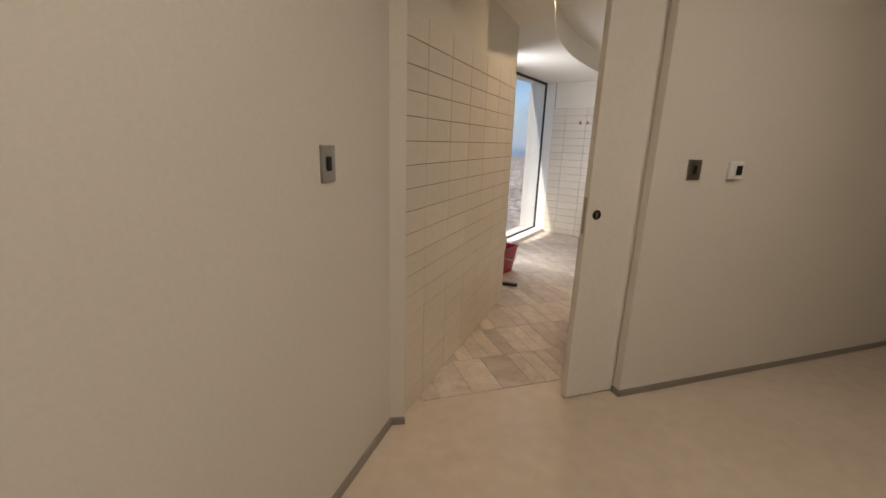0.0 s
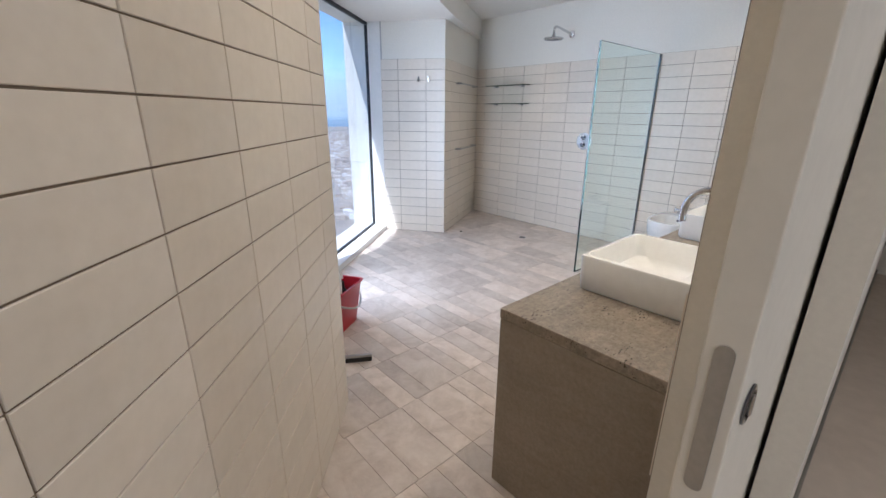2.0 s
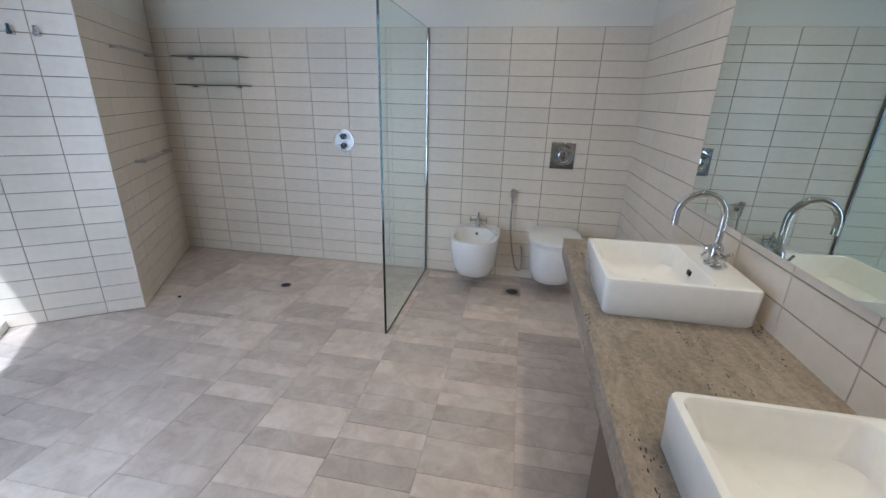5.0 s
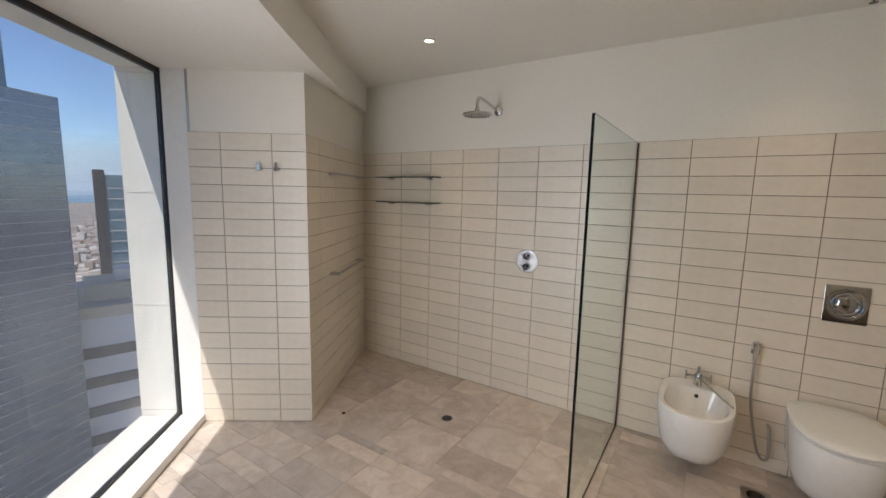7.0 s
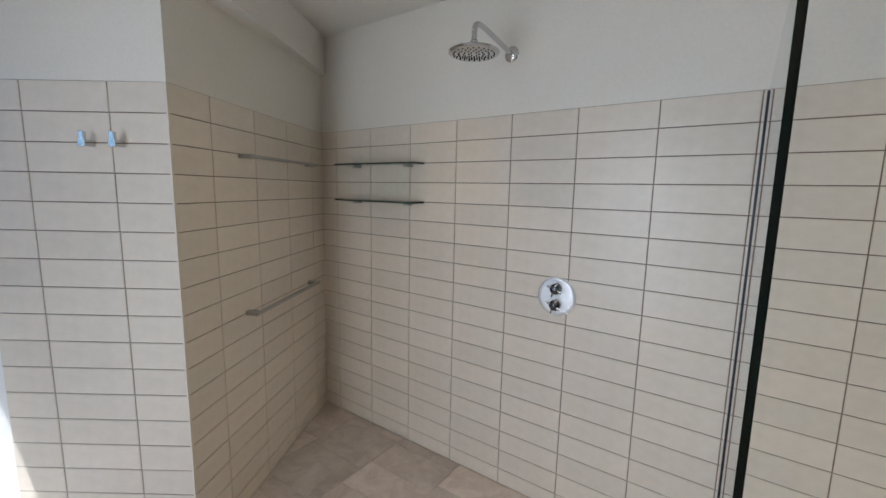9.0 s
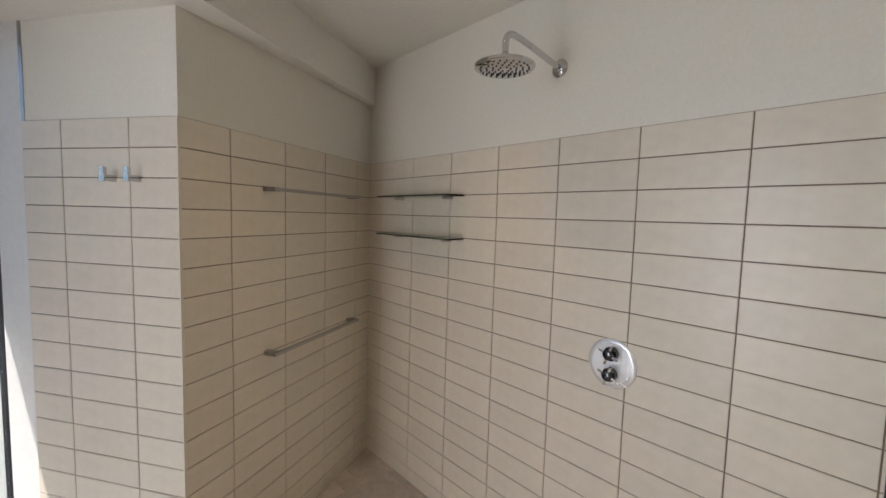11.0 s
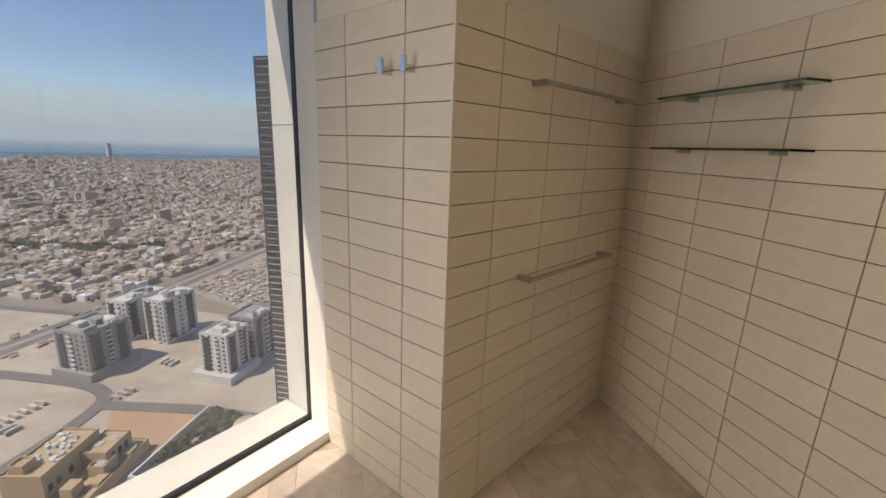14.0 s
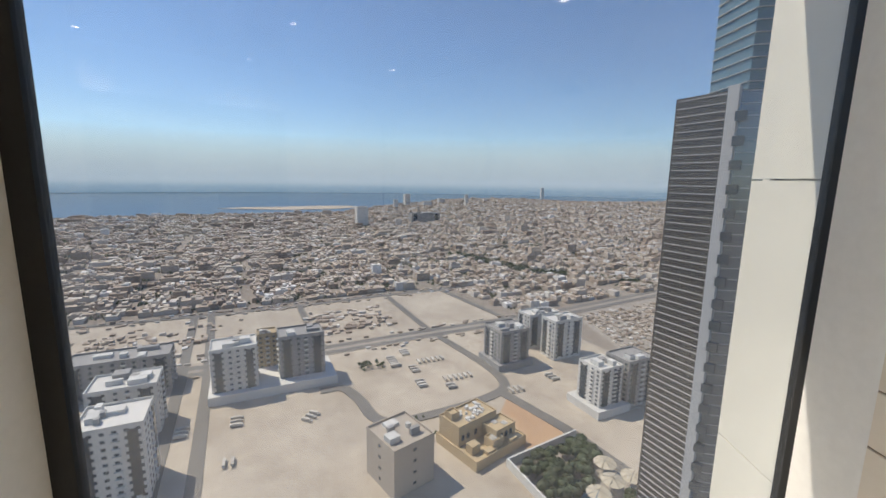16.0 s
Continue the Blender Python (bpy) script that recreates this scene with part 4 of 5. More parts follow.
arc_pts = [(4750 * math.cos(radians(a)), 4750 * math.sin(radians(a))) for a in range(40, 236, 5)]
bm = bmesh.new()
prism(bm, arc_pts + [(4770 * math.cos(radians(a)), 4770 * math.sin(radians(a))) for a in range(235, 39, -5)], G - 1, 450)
structure("backdrop", bm, BACKDROP, "glowing backdrop painted as a hazy blue sea horizon", "backdrop")
island = structure("island", prism(bmesh.new(), [grid(p, q) for p, q in ((-98, 2278), (60, 2190), (190, 2120), (400, 2130), (560, 2200), (578, 2380), (380, 2400), (223, 2360), (14, 2350))], G + 0.3, G + 2.0), SAND, "low pale sand island offshore", "island")


def patch(name, pts, mat, label, h_=0.15, category="ground"):
    return structure(name, prism(bmesh.new(), [grid(*p) for p in pts], G, G + h_), mat, label, category)


patch("sand_lot", [(-420, 20), (300, 20), (300, 345), (262, 380), (252, 505), (174, 509), (62, 502), (-33, 504), (-420, 515)], SAND, "pale empty sand lots between the streets")
patch("orange_lot", [(146, 172), (160, 164), (176, 176), (168, 224), (148, 205)], ORANGE_SAND, "small lot of orange sand", 0.3)
patch("parking_lot", [(306, 232), (600, 225), (600, 366), (345, 350)], PAVED, "large pale parking area", 0.2)


def ribbon(pts, width, smooth=False):
    """A strip of even width along a line of street points."""
    line = [Vector((*p, 0)) for p in pts]
    line = curve_pts(line, 6) if smooth else line
    left, right = [], []
    for i, p in enumerate(line):
        d = (line[min(i + 1, len(line) - 1)] - line[max(i - 1, 0)]).normalized()
        n = Vector((-d.y, d.x, 0)) * width / 2
        left.append((p.x + n.x, p.y + n.y))
        right.append((p.x - n.x, p.y - n.y))
    return left + right[::-1]


MAIN = [(-420, 385), (-134, 372), (-24, 357), (164, 362), (344, 362), (520, 376), (1200, 430)]
for i, (pts, width, smooth, mat) in enumerate((
        (MAIN, 22, False, PAVED),
        ([(p, q - 6.5) for p, q in MAIN], 7.5, False, ASPHALT),
        ([(p, q + 6.5) for p, q in MAIN], 7.5, False, ASPHALT),
        ([(-21, 20), (-24, 345), (-30, 505), (-60, 1010), (-100, 1900)], 7.5, False, ASPHALT),
        ([(-41, 20), (-42, 345), (-46, 505)], 7.5, False, ASPHALT),
        ([(-420, 522), (-142, 516), (-33, 507), (62, 505), (174, 511), (251, 508), (430, 560), (581, 430)], 7, False, ASPHALT),
        ([(62, 505), (63, 416), (66, 366)], 7, False, ASPHALT),
        ([(172, 508), (172, 366)], 7, False, ASPHALT),
        ([(251, 508), (258, 440), (266, 366)], 7, False, ASPHALT),
        ([(50, 287), (66, 284), (73, 262), (76, 238), (90, 228), (125, 227), (160, 231), (178, 242), (182, 275), (174, 350)], 8, True, ASPHALT),
        ([(168, 237), (180, 178), (183, 130), (180, 20)], 8, False, ASPHALT),
        ([(398, 760), (441, 566), (569, 408)], 14, False, ASPHALT))):
    patch("road_%d" % (i + 1), ribbon(pts, width, smooth), mat, "grey asphalt city street" if mat is ASPHALT else "pale verge along the main street", 0.45 + 0.03 * i, "road")


def blocks(spec):
    """Many plain blocks in one mesh: (p, q, half length, half width, z0, z1)."""
    vs, fs = [], []
    for p, q, a, b, z0, z1 in spec:
        o = len(vs)
        for z in (z0, z1):
            vs += [(*grid(p + i * a, q + j * b), z) for i, j in ((-1, -1), (1, -1), (1, 1), (-1, 1))]
        fs += [tuple(o + i for i in f) for f in ((4, 5, 6, 7), (0, 1, 5, 4), (1, 2, 6, 5), (2, 3, 7, 6), (3, 0, 4, 7))]
    me = bpy.data.meshes.new("houses")
    me.from_pydata(vs, [], fs)
    return me


rng = random.Random(4)
spec, trees = [], []


def coast_at(p):
    for (p0, q0), (p1, q1) in zip(COAST, COAST[1:]):
        if p0 <= p < p1:
            return q0 + (q1 - q0) * (p - p0) / (p1 - p0)
    return COAST[0][1] if p < 0 else COAST[-1][1]


q = 392.0
while q < 3100:
    far = min(1.0, max(0.0, (q - 500) / 1500))
    step = 14.0 + 10 * far
    p = -900.0 - q * 0.5
    lane = int(q / 62) != int((q - step) / 62)
    while p < 900 + q * 1.0:
        p += step * rng.uniform(0.75, 1.15)
        if (q < 520 and p < 276) or q > coast_at(p) - 25 or lane and rng.random() < 0.85 or abs(p % 118) < 9:
            continue
        if abs((p - 398) * 0.976 + (q - 760) * 0.216) < 16 and q < 800:
            continue
        if rng.random() < 0.13:
            for k in range(rng.randrange(1, 4)):
                trees.append((p + rng.uniform(-6, 6), q + rng.uniform(-6, 6)))
            continue
        tall = rng.random()
        hgt = rng.uniform(3.5, 7.5) if tall > 0.07 else (rng.uniform(8, 13) if tall > 0.004 else rng.uniform(16, 24))
        a, b = step * rng.uniform(0.30, 0.48), step * rng.uniform(0.30, 0.46)
        if tall < 0.07:
            a *= rng.uniform(1.2, 2.0)
        pp, qq = p + rng.uniform(-1.5, 1.5), q + rng.uniform(-1.5, 1.5)
        spec.append((pp, qq, a, b, G, G + hgt))
        spec.append((pp + a * rng.uniform(-0.4, 0.4), qq + b * rng.uniform(-0.4, 0.4), a * rng.uniform(0.2, 0.5), b * rng.uniform(0.25, 0.55), G + hgt, G + hgt + rng.uniform(1.0, 3.0)))
        if far < 0.6:
            spec.append((pp + rng.choice((-1, 1)) * a * 0.9, qq + rng.uniform(-0.3, 0.3) * b, a * 0.35, b * rng.uniform(0.4, 0.8), G, G + hgt * rng.uniform(0.4, 0.7)))
        if rng.random() < 0.3:
            trees.append((pp + a + 1.5, qq + rng.uniform(-6, 6)))
    q += step
for k in range(150):
    s_ = k / 149 * 2
    a, b = ((398, 760), (441, 566)) if s_ < 1 else ((441, 566), (569, 408))
    s_ %= 1.0
    for side in (-9, 9):
        trees.append((a[0] + (b[0] - a[0]) * s_ + side + rng.uniform(-2, 2), a[1] + (b[1] - a[1]) * s_ + rng.uniform(-3, 3)))
for k in range(9):
    trees.append((rng.uniform(86, 102), rng.uniform(304, 314)))
for k in range(14):
    trees.append((rng.uniform(92, 100) - k % 2 * 20, rng.uniform(205, 222)))
p = 620.0
while p < 3300:
    step = 15 + 9 * min(1.0, p / 2000)
    q = -900.0
    while q < 385:
        q += step * rng.uniform(0.8, 1.3)
        if rng.random() < 0.2 or abs(q % 140) < 9 or abs(p % 120) < 10:
            continue
        hgt = rng.choice((3, 4, 5, 6, 7, 9)) if rng.random() > 0.03 else rng.uniform(12, 26)
        spec.append((p + rng.uniform(-2, 2), q, step * rng.uniform(0.25, 0.5), step * rng.uniform(0.25, 0.5), G, G + hgt))
    p += step
houses = new("houses", blocks(spec))
houses.data.materials.append(HOUSE)
tagged(houses, "dense low sand-coloured houses of the old town", "houses", "", "stuff")
spec = [(p, q, rng.uniform(2.0, 4.5), rng.uniform(2.0, 4.0), G, G + rng.uniform(3.5, 7)) for p, q in trees[:9000]]
vs, fs = [], []
for p, q, a, b, z0, z1 in spec:
    for k in range(4):
        c = Vector((*grid(p + rng.uniform(-a, a), q + rng.uniform(-b, b)), rng.uniform(z0 + 1.5, z1)))
        o = len(vs)
        for d in ((1, 0, 0), (-0.5, 0.87, 0), (-0.5, -0.87, 0), (0, 0, 0.9), (0, 0, -0.9)):
            vs.append(tuple(c + Vector(d) * rng.uniform(1.0, 2.2)))
        fs += [(o, o + 1, o + 3), (o + 1, o + 2, o + 3), (o + 2, o, o + 3), (o + 1, o, o + 4), (o + 2, o + 1, o + 4), (o, o + 2, o + 4)]
me = bpy.data.meshes.new("town_trees")
me.from_pydata(vs, [], fs)
me.materials.append(LEAF)
tagged(new("town_trees", me), "dusty green trees between the houses", "trees", "", "stuff")
vs = []
spec = []
for i in range(1500):
    p, q = rng.uniform(310, 595), 234 + 10.5 * rng.randrange(11) + rng.choice((0, 3.2))
    if p > 310 + (q - 232) * 0.33:
        spec.append((p, q, 0.95, 2.1, G + 0.2, G + 1.7))
for i in range(420):
    p, q = rng.uniform(-410, 330), rng.choice((345, 376, 500, 516)) + rng.uniform(-4, 4)
    spec.append((p, q, 2.2, 0.95, G + 0.2, G + 1.7))
for i in range(260):
    p, q = rng.gauss(-120, 60), rng.gauss(430, 30)
    spec.append((p, q, rng.uniform(1, 3), rng.uniform(1, 3), G, G + rng.uniform(1, 3)))
for i in range(130):
    p, q = rng.uniform(60, 150), rng.uniform(395, 470)
    spec.append((p, q, rng.uniform(1, 4), rng.uniform(1, 3), G, G + rng.uniform(1, 3)))
cars = new("parked_cars", blocks(spec))
cars.data.materials.append(HOUSE)
tagged(cars, "rows of parked cars and yard clutter seen from above", "cars", "", "stuff")


def blk(bm, w, d, z0, z1, x=0.0, y=0.0):
    return box(bm, x - w / 2, y - d / 2, z0, x + w / 2, y + d / 2, z1)


pane_mesh = {}


def midrise(name, label, p, q, w, d, h_, mat, floors, cols, cols2, podium=0.0, turn=0.0, bays=True):
    """A block of flats: body, roof with plant, windows on all four sides, balconies in the middle bays."""
    x, y = grid(p, q)
    ob = empty(name, label, "building", "", "", (x, y, G))
    ob.rotation_euler = (0, 0, math.atan2(GA.y, GA.x) + radians(turn))
    if podium:
        part("podium", blk(bmesh.new(), w + podium, d + podium, 0, 5.5), mat, ob)
    part("wall", blk(bmesh.new(), w, d, 0 if not podium else 5.52, h_), mat, ob)
    bm = bmesh.new()
    for sx, sy, ww, dd in ((0, d / 2 - 0.2, w, 0.4), (0, -d / 2 + 0.2, w, 0.4), (w / 2 - 0.2, 0, 0.4, d - 0.8), (-w / 2 + 0.2, 0, 0.4, d - 0.8)):
        blk(bm, ww, dd, h_ + 0.01, h_ + 1.3, sx, sy)
    roof = part("roof", bm, mat, ob)
    for k in range(5):
        part("roof_plant", blk(bmesh.new(), rng.uniform(2, w * 0.3), rng.uniform(2, d * 0.35), h_ + 0.02, h_ + rng.uniform(1.5, 4), rng.uniform(-w * 0.3, w * 0.3), rng.uniform(-d * 0.3, d * 0.3)), GREY_RENDER if k % 2 else CONCRETE, roof)
    z0 = 5.6 if podium else 3.5
    for fx in ((-0.5 + 1 / cols, 0.5 - 1 / cols) if cols >= 4 else ()):
        for sy in (-1, 1):
            part("glazed_bay", blk(bmesh.new(), w / cols * 0.9, 0.5, z0, h_ - 1.6, fx * w, sy * (d / 2 + 0.1)), FAR_GLASS, ob, "tall dark glazed bay")
    for fy in ((0.5 - 1 / cols2,) if cols2 >= 4 else ()):
        for sx in (-1, 1):
            part("glazed_bay", blk(bmesh.new(), 0.5, d / cols2 * 0.9, z0, h_ - 1.6, sx * (w / 2 + 0.1), fy * d), FAR_GLASS, ob, "tall dark glazed bay")
    key = (round(h_ / floors, 1),)
    if key not in pane_mesh:
        b_ = box(bmesh.new(), -0.95, -0.12, -0.75, 0.95, 0.12, 0.75)
        me_ = bpy.data.meshes.new("window")
        b_.to_mesh(me_)
        b_.free()
        me_.materials.append(FAR_GLASS)
        pane_mesh[key] = me_
        b_ = box(bmesh.new(), -1.6, -0.6, -0.5, 1.6, 0.6, 0.5)
        me_ = bpy.data.meshes.new("balcony")
        b_.to_mesh(me_)
        b_.free()
        me_.materials.append(CONCRETE)
        pane_mesh[key + ("b",)] = me_
    base = 5.5 if podium else 1.0
    for f in range(floors):
        z = base + (h_ - base) * (f + 0.55) / floors
        for side, n, length, off in ((0, cols, w, -d / 2), (90, cols2, d, w / 2), (180, cols, w, -d / 2), (270, cols2, d, w / 2)):
            for c in range(n):
                u_ = (c + 0.5) / n * length - length / 2
                r = Matrix.Rotation(radians(side), 4, "Z")
                wob = new("window", pane_mesh[key])
                wob.parent = ob
                face = d / 2 if side in (0, 180) else w / 2
                wob.matrix_local = r @ at(u_, -face, z)
                if bays and n >= 3 and c == n // 2:
                    bob = new("balcony", pane_mesh[key + ("b",)])
                    bob.parent = ob
                    bob.matrix_local = r @ at(u_, -face - 0.55, z - 1.0)
    return ob


def to_grid(x, y):
    v = Vector((x, y))
    return v.dot(GA), v.dot(GB)


for name, label, x, y, w, d, h_, mat, fl, c1, c2, pod, turn in (
        ("apartment_building", "pale apartment block with grey window bays on a low podium", -279, 140, 29, 22, 36, CONCRETE, 9, 6, 4, 0, 0),
        ("apartment_building", "grey and white apartment block with stepped balconies", -262, 182, 32, 22, 37, GREY_RENDER, 9, 6, 4, 0, 0),
        ("apartment_building", "dark grey apartment block with white bands", -152, 306, 28, 26, 31, GREY_RENDER, 8, 5, 5, 6, 0),
        ("apartment_building", "white apartment tower with blue-grey windows", -121, 350, 30, 18, 34, CONCRETE, 9, 5, 4, 0, 0),
        ("apartment_building", "white apartment block behind the dark one", -148, 362, 34, 18, 31, CONCRETE, 8, 6, 4, 0, 0),
        ("apartment_building", "pale apartment block with a central glazed bay", -68, 283, 20, 20, 31, CONCRETE, 9, 4, 4, 9, 0),
        ("apartment_building", "grey apartment block beside the tower", -54, 305, 26, 20, 33, GREY_RENDER, 9, 5, 4, 0, 0),
        ("office_building", "pale beige office block with roof plant", -128, 148, 24, 26, 25, BEIGE_RENDER, 4, 1, 1, 0, 14),
        ("apartment_building", "white apartment block with many windows", -228, 58, 27, 25, 39, CONCRETE, 10, 6, 5, 0, 0),
        ("apartment_building", "pale apartment block with flat roof terraces", -284, 78, 34, 24, 31, CONCRETE, 8, 6, 4, 0, 0),
        ("apartment_building", "long pale apartment block", -342, 92, 60, 24, 26, GREY_RENDER, 7, 10, 4, 0, 0),
        ("apartment_building", "cream block between two apartment buildings", -292, 172, 14, 14, 32, TAN_RENDER, 8, 3, 3, 0, 0),
        ("office_building", "far pale beige office tower above the town", -1038, 948, 36, 26, 62, CONCRETE, 6, 2, 2, 0, 0),
        ("office_building", "far dark low office block", -960, 1180, 110, 40, 34, GREY_RENDER, 6, 8, 3, 0, 0)):
    p, q = to_grid(x, y)
    midrise(name, label, p, q, w, d, h_, mat, fl, c1, c2, pod, turn)

podium = structure("podium", prism(bmesh.new(), [grid(-21, 295), grid(64, 295), grid(64, 334), grid(-21, 334)], G + 0.2, G + 6.5), CONCRETE, "long pale podium under the apartment blocks", "podium")
for p, q, w, d, h_, label in ((904, 2355, 34, 30, 88, "far hazy grey tower by the coast"), (1402, 2517, 22, 22, 76, "slim far tower by the coast"), (1223, 2547, 40, 30, 42, "far grey block by the coast"),
                              (2493, 3060, 26, 26, 128, "slim far tower on the headland"), (1010, 2300, 60, 26, 30, "far low block by the coast"), (780, 2200, 24, 24, 58, "far pale tower by the coast")):
    midrise("far_tower", label, p, q, w, d, h_ * 0.75, CONCRETE, max(4, int(h_ / 9)), 3, 3, 0.0, rng.uniform(-20, 20), False)

# the tan villa with its courts
vp, vq = to_grid(-112, 196)
villa = empty("villa", "tan rendered villa of stepped flat-roofed blocks", "building", "", "", (*grid(vp, vq), G))
villa.rotation_euler = (0, 0, math.atan2(GA.y, GA.x) + radians(14))
for w, d, h_, x, y in ((30, 17, 16, -1, 6), (16, 12, 12.5, 10, -8), (6, 6, 19, -11, 9), (8, 7, 9.5, 1, -13), (40, 34, 5, 2, -2)):
    blkp = part("wing", blk(bmesh.new(), w, d, 0, h_, x, y), TAN_RENDER, villa)
    bm = bmesh.new()
    for sx, sy, ww, dd in ((0, d / 2 - 0.2, w, 0.4), (0, -d / 2 + 0.2, w, 0.4), (w / 2 - 0.2, 0, 0.4, d - 0.8), (-w / 2 + 0.2, 0, 0.4, d - 0.8)):
        blk(bm, ww, dd, h_ + 0.01, h_ + 1.1, x + sx, y + sy)
    part("parapet", bm, TAN_RENDER, blkp)
for w, d, h_, x, y in ((6, 5, 10, -12, -10), (6, 5, 7.5, 12, -16), (7, 4, 7, -5, -16)):
    part("wing", blk(bmesh.new(), w, d, 0, h_, x, y), TAN_RENDER, villa)
for x, y, h_ in ((12.5, -10, 12.6), (8.5, -6, 12.6), (0, -13, 9.6), (2.5, -12, 9.6)):
    for k in range(4):
        part("roof_slat", blk(bmesh.new(), 0.5, 3.4, h_, h_ + 0.5, x + k * 0.9 - 1.3, y), CONCRETE, villa)
for x, y, z, w in ((-9, -2.6, 8, 2), (-3, -2.6, 8, 2), (-13, -2.6, 8, 2), (10, -14.1, 7.5, 2.4), (6, -14.1, 7.5, 2.0), (14, -14.1, 7.5, 2.0)):
    part("window", blk(bmesh.new(), w, 0.3, z, z + 3.2, x, y), FAR_GLASS, villa)
for i in range(34):
    part("roof_unit", blk(bmesh.new(), rng.uniform(0.9, 2.4), rng.uniform(0.9, 2.4), 16.02, 16 + rng.uniform(0.6, 1.6), rng.uniform(-7, 12), rng.uniform(0, 12)), CONCRETE, villa)

# pool garden with parasols and trees
gx, gy = to_grid(-56, 200)
patch("pool_garden", [(gx - 24, gy - 30), (gx + 30, gy - 30), (gx + 26, gy + 26), (gx - 24, gy + 20)], PAVED, "paved pool garden", 0.4)
pool = structure("swimming_pool", prism(bmesh.new(), [grid(gx + 5 * math.cos(a) * 1.5, gy - 8 + 7 * math.sin(a)) for a in [i * math.pi / 9 for i in range(18)]], G + 0.3, G + 0.6), POOL, "small blue swimming pool", "pool")
garden_wall = structure("garden_wall", prism(bmesh.new(), [grid(gx - 25, gy - 30), grid(gx - 24, gy - 30), grid(gx - 24, gy + 22), grid(gx + 28, gy + 27), grid(gx + 28, gy + 28), grid(gx - 25, gy + 23)], G, G + 5), CONCRETE, "pale garden wall", "wall")


def parasol(x, y, r, label):
    ob = empty("parasol", label, "parasol", "parasols in the garden", "", (x, y, G + 0.4))
    part("pole", lathe(bmesh.new(), [(0.12, 0), (0.12, 8.8)], 8), CONCRETE, ob)
    for k in range(8):
        bm = bmesh.new()
        a0, a1 = radians(45 * k + 3), radians(45 * k + 42)
        t0 = bm.verts.new((0.3 * math.cos((a0 + a1) / 2), 0.3 * math.sin((a0 + a1) / 2), 8.7))
        pts = [bm.verts.new((r * math.cos(a), r * math.sin(a), 7.1)) for a in (a0, a1)]
        low = [bm.verts.new((r * math.cos(a), r * math.sin(a), 6.95)) for a in (a0, a1)]
        t1 = bm.verts.new((0.3 * math.cos((a0 + a1) / 2), 0.3 * math.sin((a0 + a1) / 2), 8.55))
        bm.faces.new((t0, pts[0], pts[1]))
        bm.faces.new((t1, low[1], low[0]))
        bm.faces.new((pts[0], low[0], low[1], pts[1]))
        part("canopy", bm, CANVAS, ob)
    return ob


for x, y in ((-44, 214), (-37, 203), (-30, 212), (-40, 190)):
    parasol(x, y, 6.0, "large sand-coloured parasol of eight canvas wedges")

tree_proto = None
for i in range(95):
    px, py = rng.uniform(gx - 22, gx + 26), rng.uniform(gy - 28, gy + 20)
    x, y = grid(px, py)
    if any((x - a) ** 2 + (y - b) ** 2 < 75 for a, b in ((-44, 214), (-37, 203), (-30, 212), (-40, 190))):
        continue
    if tree_proto is None:
        tree_proto = empty("tree", "dusty green garden tree", "tree", "trees in the pool garden", "", (x, y, G + 0.4))
        part("trunk", lathe(bmesh.new(), [(0.3, 0), (0.2, 2.5), (0.12, 4.6)], 7), BARK, tree_proto)
        bm = bmesh.new()
        for k in range(230):
            d = Vector((rng.gauss(0, 1), rng.gauss(0, 1), rng.gauss(0, 0.75))).normalized() * rng.uniform(0.6, 1.0)
            c = Vector((d.x * 3.6, d.y * 3.6, 5.2 + d.z * 2.4))
            a_, b_ = d.orthogonal().normalized() * rng.uniform(0.5, 1.0), d.cross(d.orthogonal()).normalized() * rng.uniform(0.4, 0.8)
            f = [bm.verts.new(c + v) for v in (a_, b_, -a_, -b_)]
            bm.faces.new(f)
        part("crown", bm, LEAF, tree_proto)
    else:
        copy_thing(tree_proto, at(x, y, G + 0.4) @ Matrix.Rotation(rng.uniform(0, 6), 4, "Z"))

# lorries on the sand
lorry = None
for cx, cy, n, a in ((-217, 240, 5, 60), (-198, 243, 3, 60), (-198, 276, 6, 150), (-162, 265, 6, 150), (-178, 228, 3, 60), (-160, 240, 2, 60), (-226, 262, 3, 60), (-207, 148, 3, 20), (-236, 118, 3, 60), (-250, 92, 3, 60), (-205, 100, 2, 150), (-120, 270, 3, 150), (-105, 300, 3, 60)):
    for k in range(n):
        x, y = cx + 4.2 * k * math.cos(radians(a + 90)), cy + 4.2 * k * math.sin(radians(a + 90))
        m = at(x, y, G + 0.2) @ Matrix.Rotation(radians(a), 4, "Z") @ Matrix.Scale(0.8, 4)
        if lorry is None:
            lorry = empty("lorry", "white box lorry parked on the sand", "lorry", "lorries parked on the sand")
            lorry.matrix_basis = m
            part("cargo_box", box(bmesh.new(), -6, -1.25, 1.0, 3.2, 1.25, 3.6), TRUCK, lorry)
            part("cab", box(bmesh.new(), 3.5, -1.2, 0.7, 5.6, 1.2, 2.9, 0.2, 1), TRUCK, lorry)
            for wx in (-4.6, -3.4, 4.4):
                part("wheel", lathe(bmesh.new(), [(0.1, -1.2), (0.5, -1.2), (0.5, 1.2), (0.1, 1.2)], 12, at(wx, 0, 0.5) @ Matrix.Rotation(radians(90), 4, "X")), BLACK, lorry)
        else:
            copy_thing(lorry, m)

# the tall neighbour tower, with fins at every half storey
tower = empty("glass_tower", "tall dark glass tower with pale horizontal fins", "tower", "", "", (5, 100, G))
TL, TC, TR = Vector((-9.0, 90.0)), Vector((-0.6, 85.5)), Vector((27.6, 97.5))
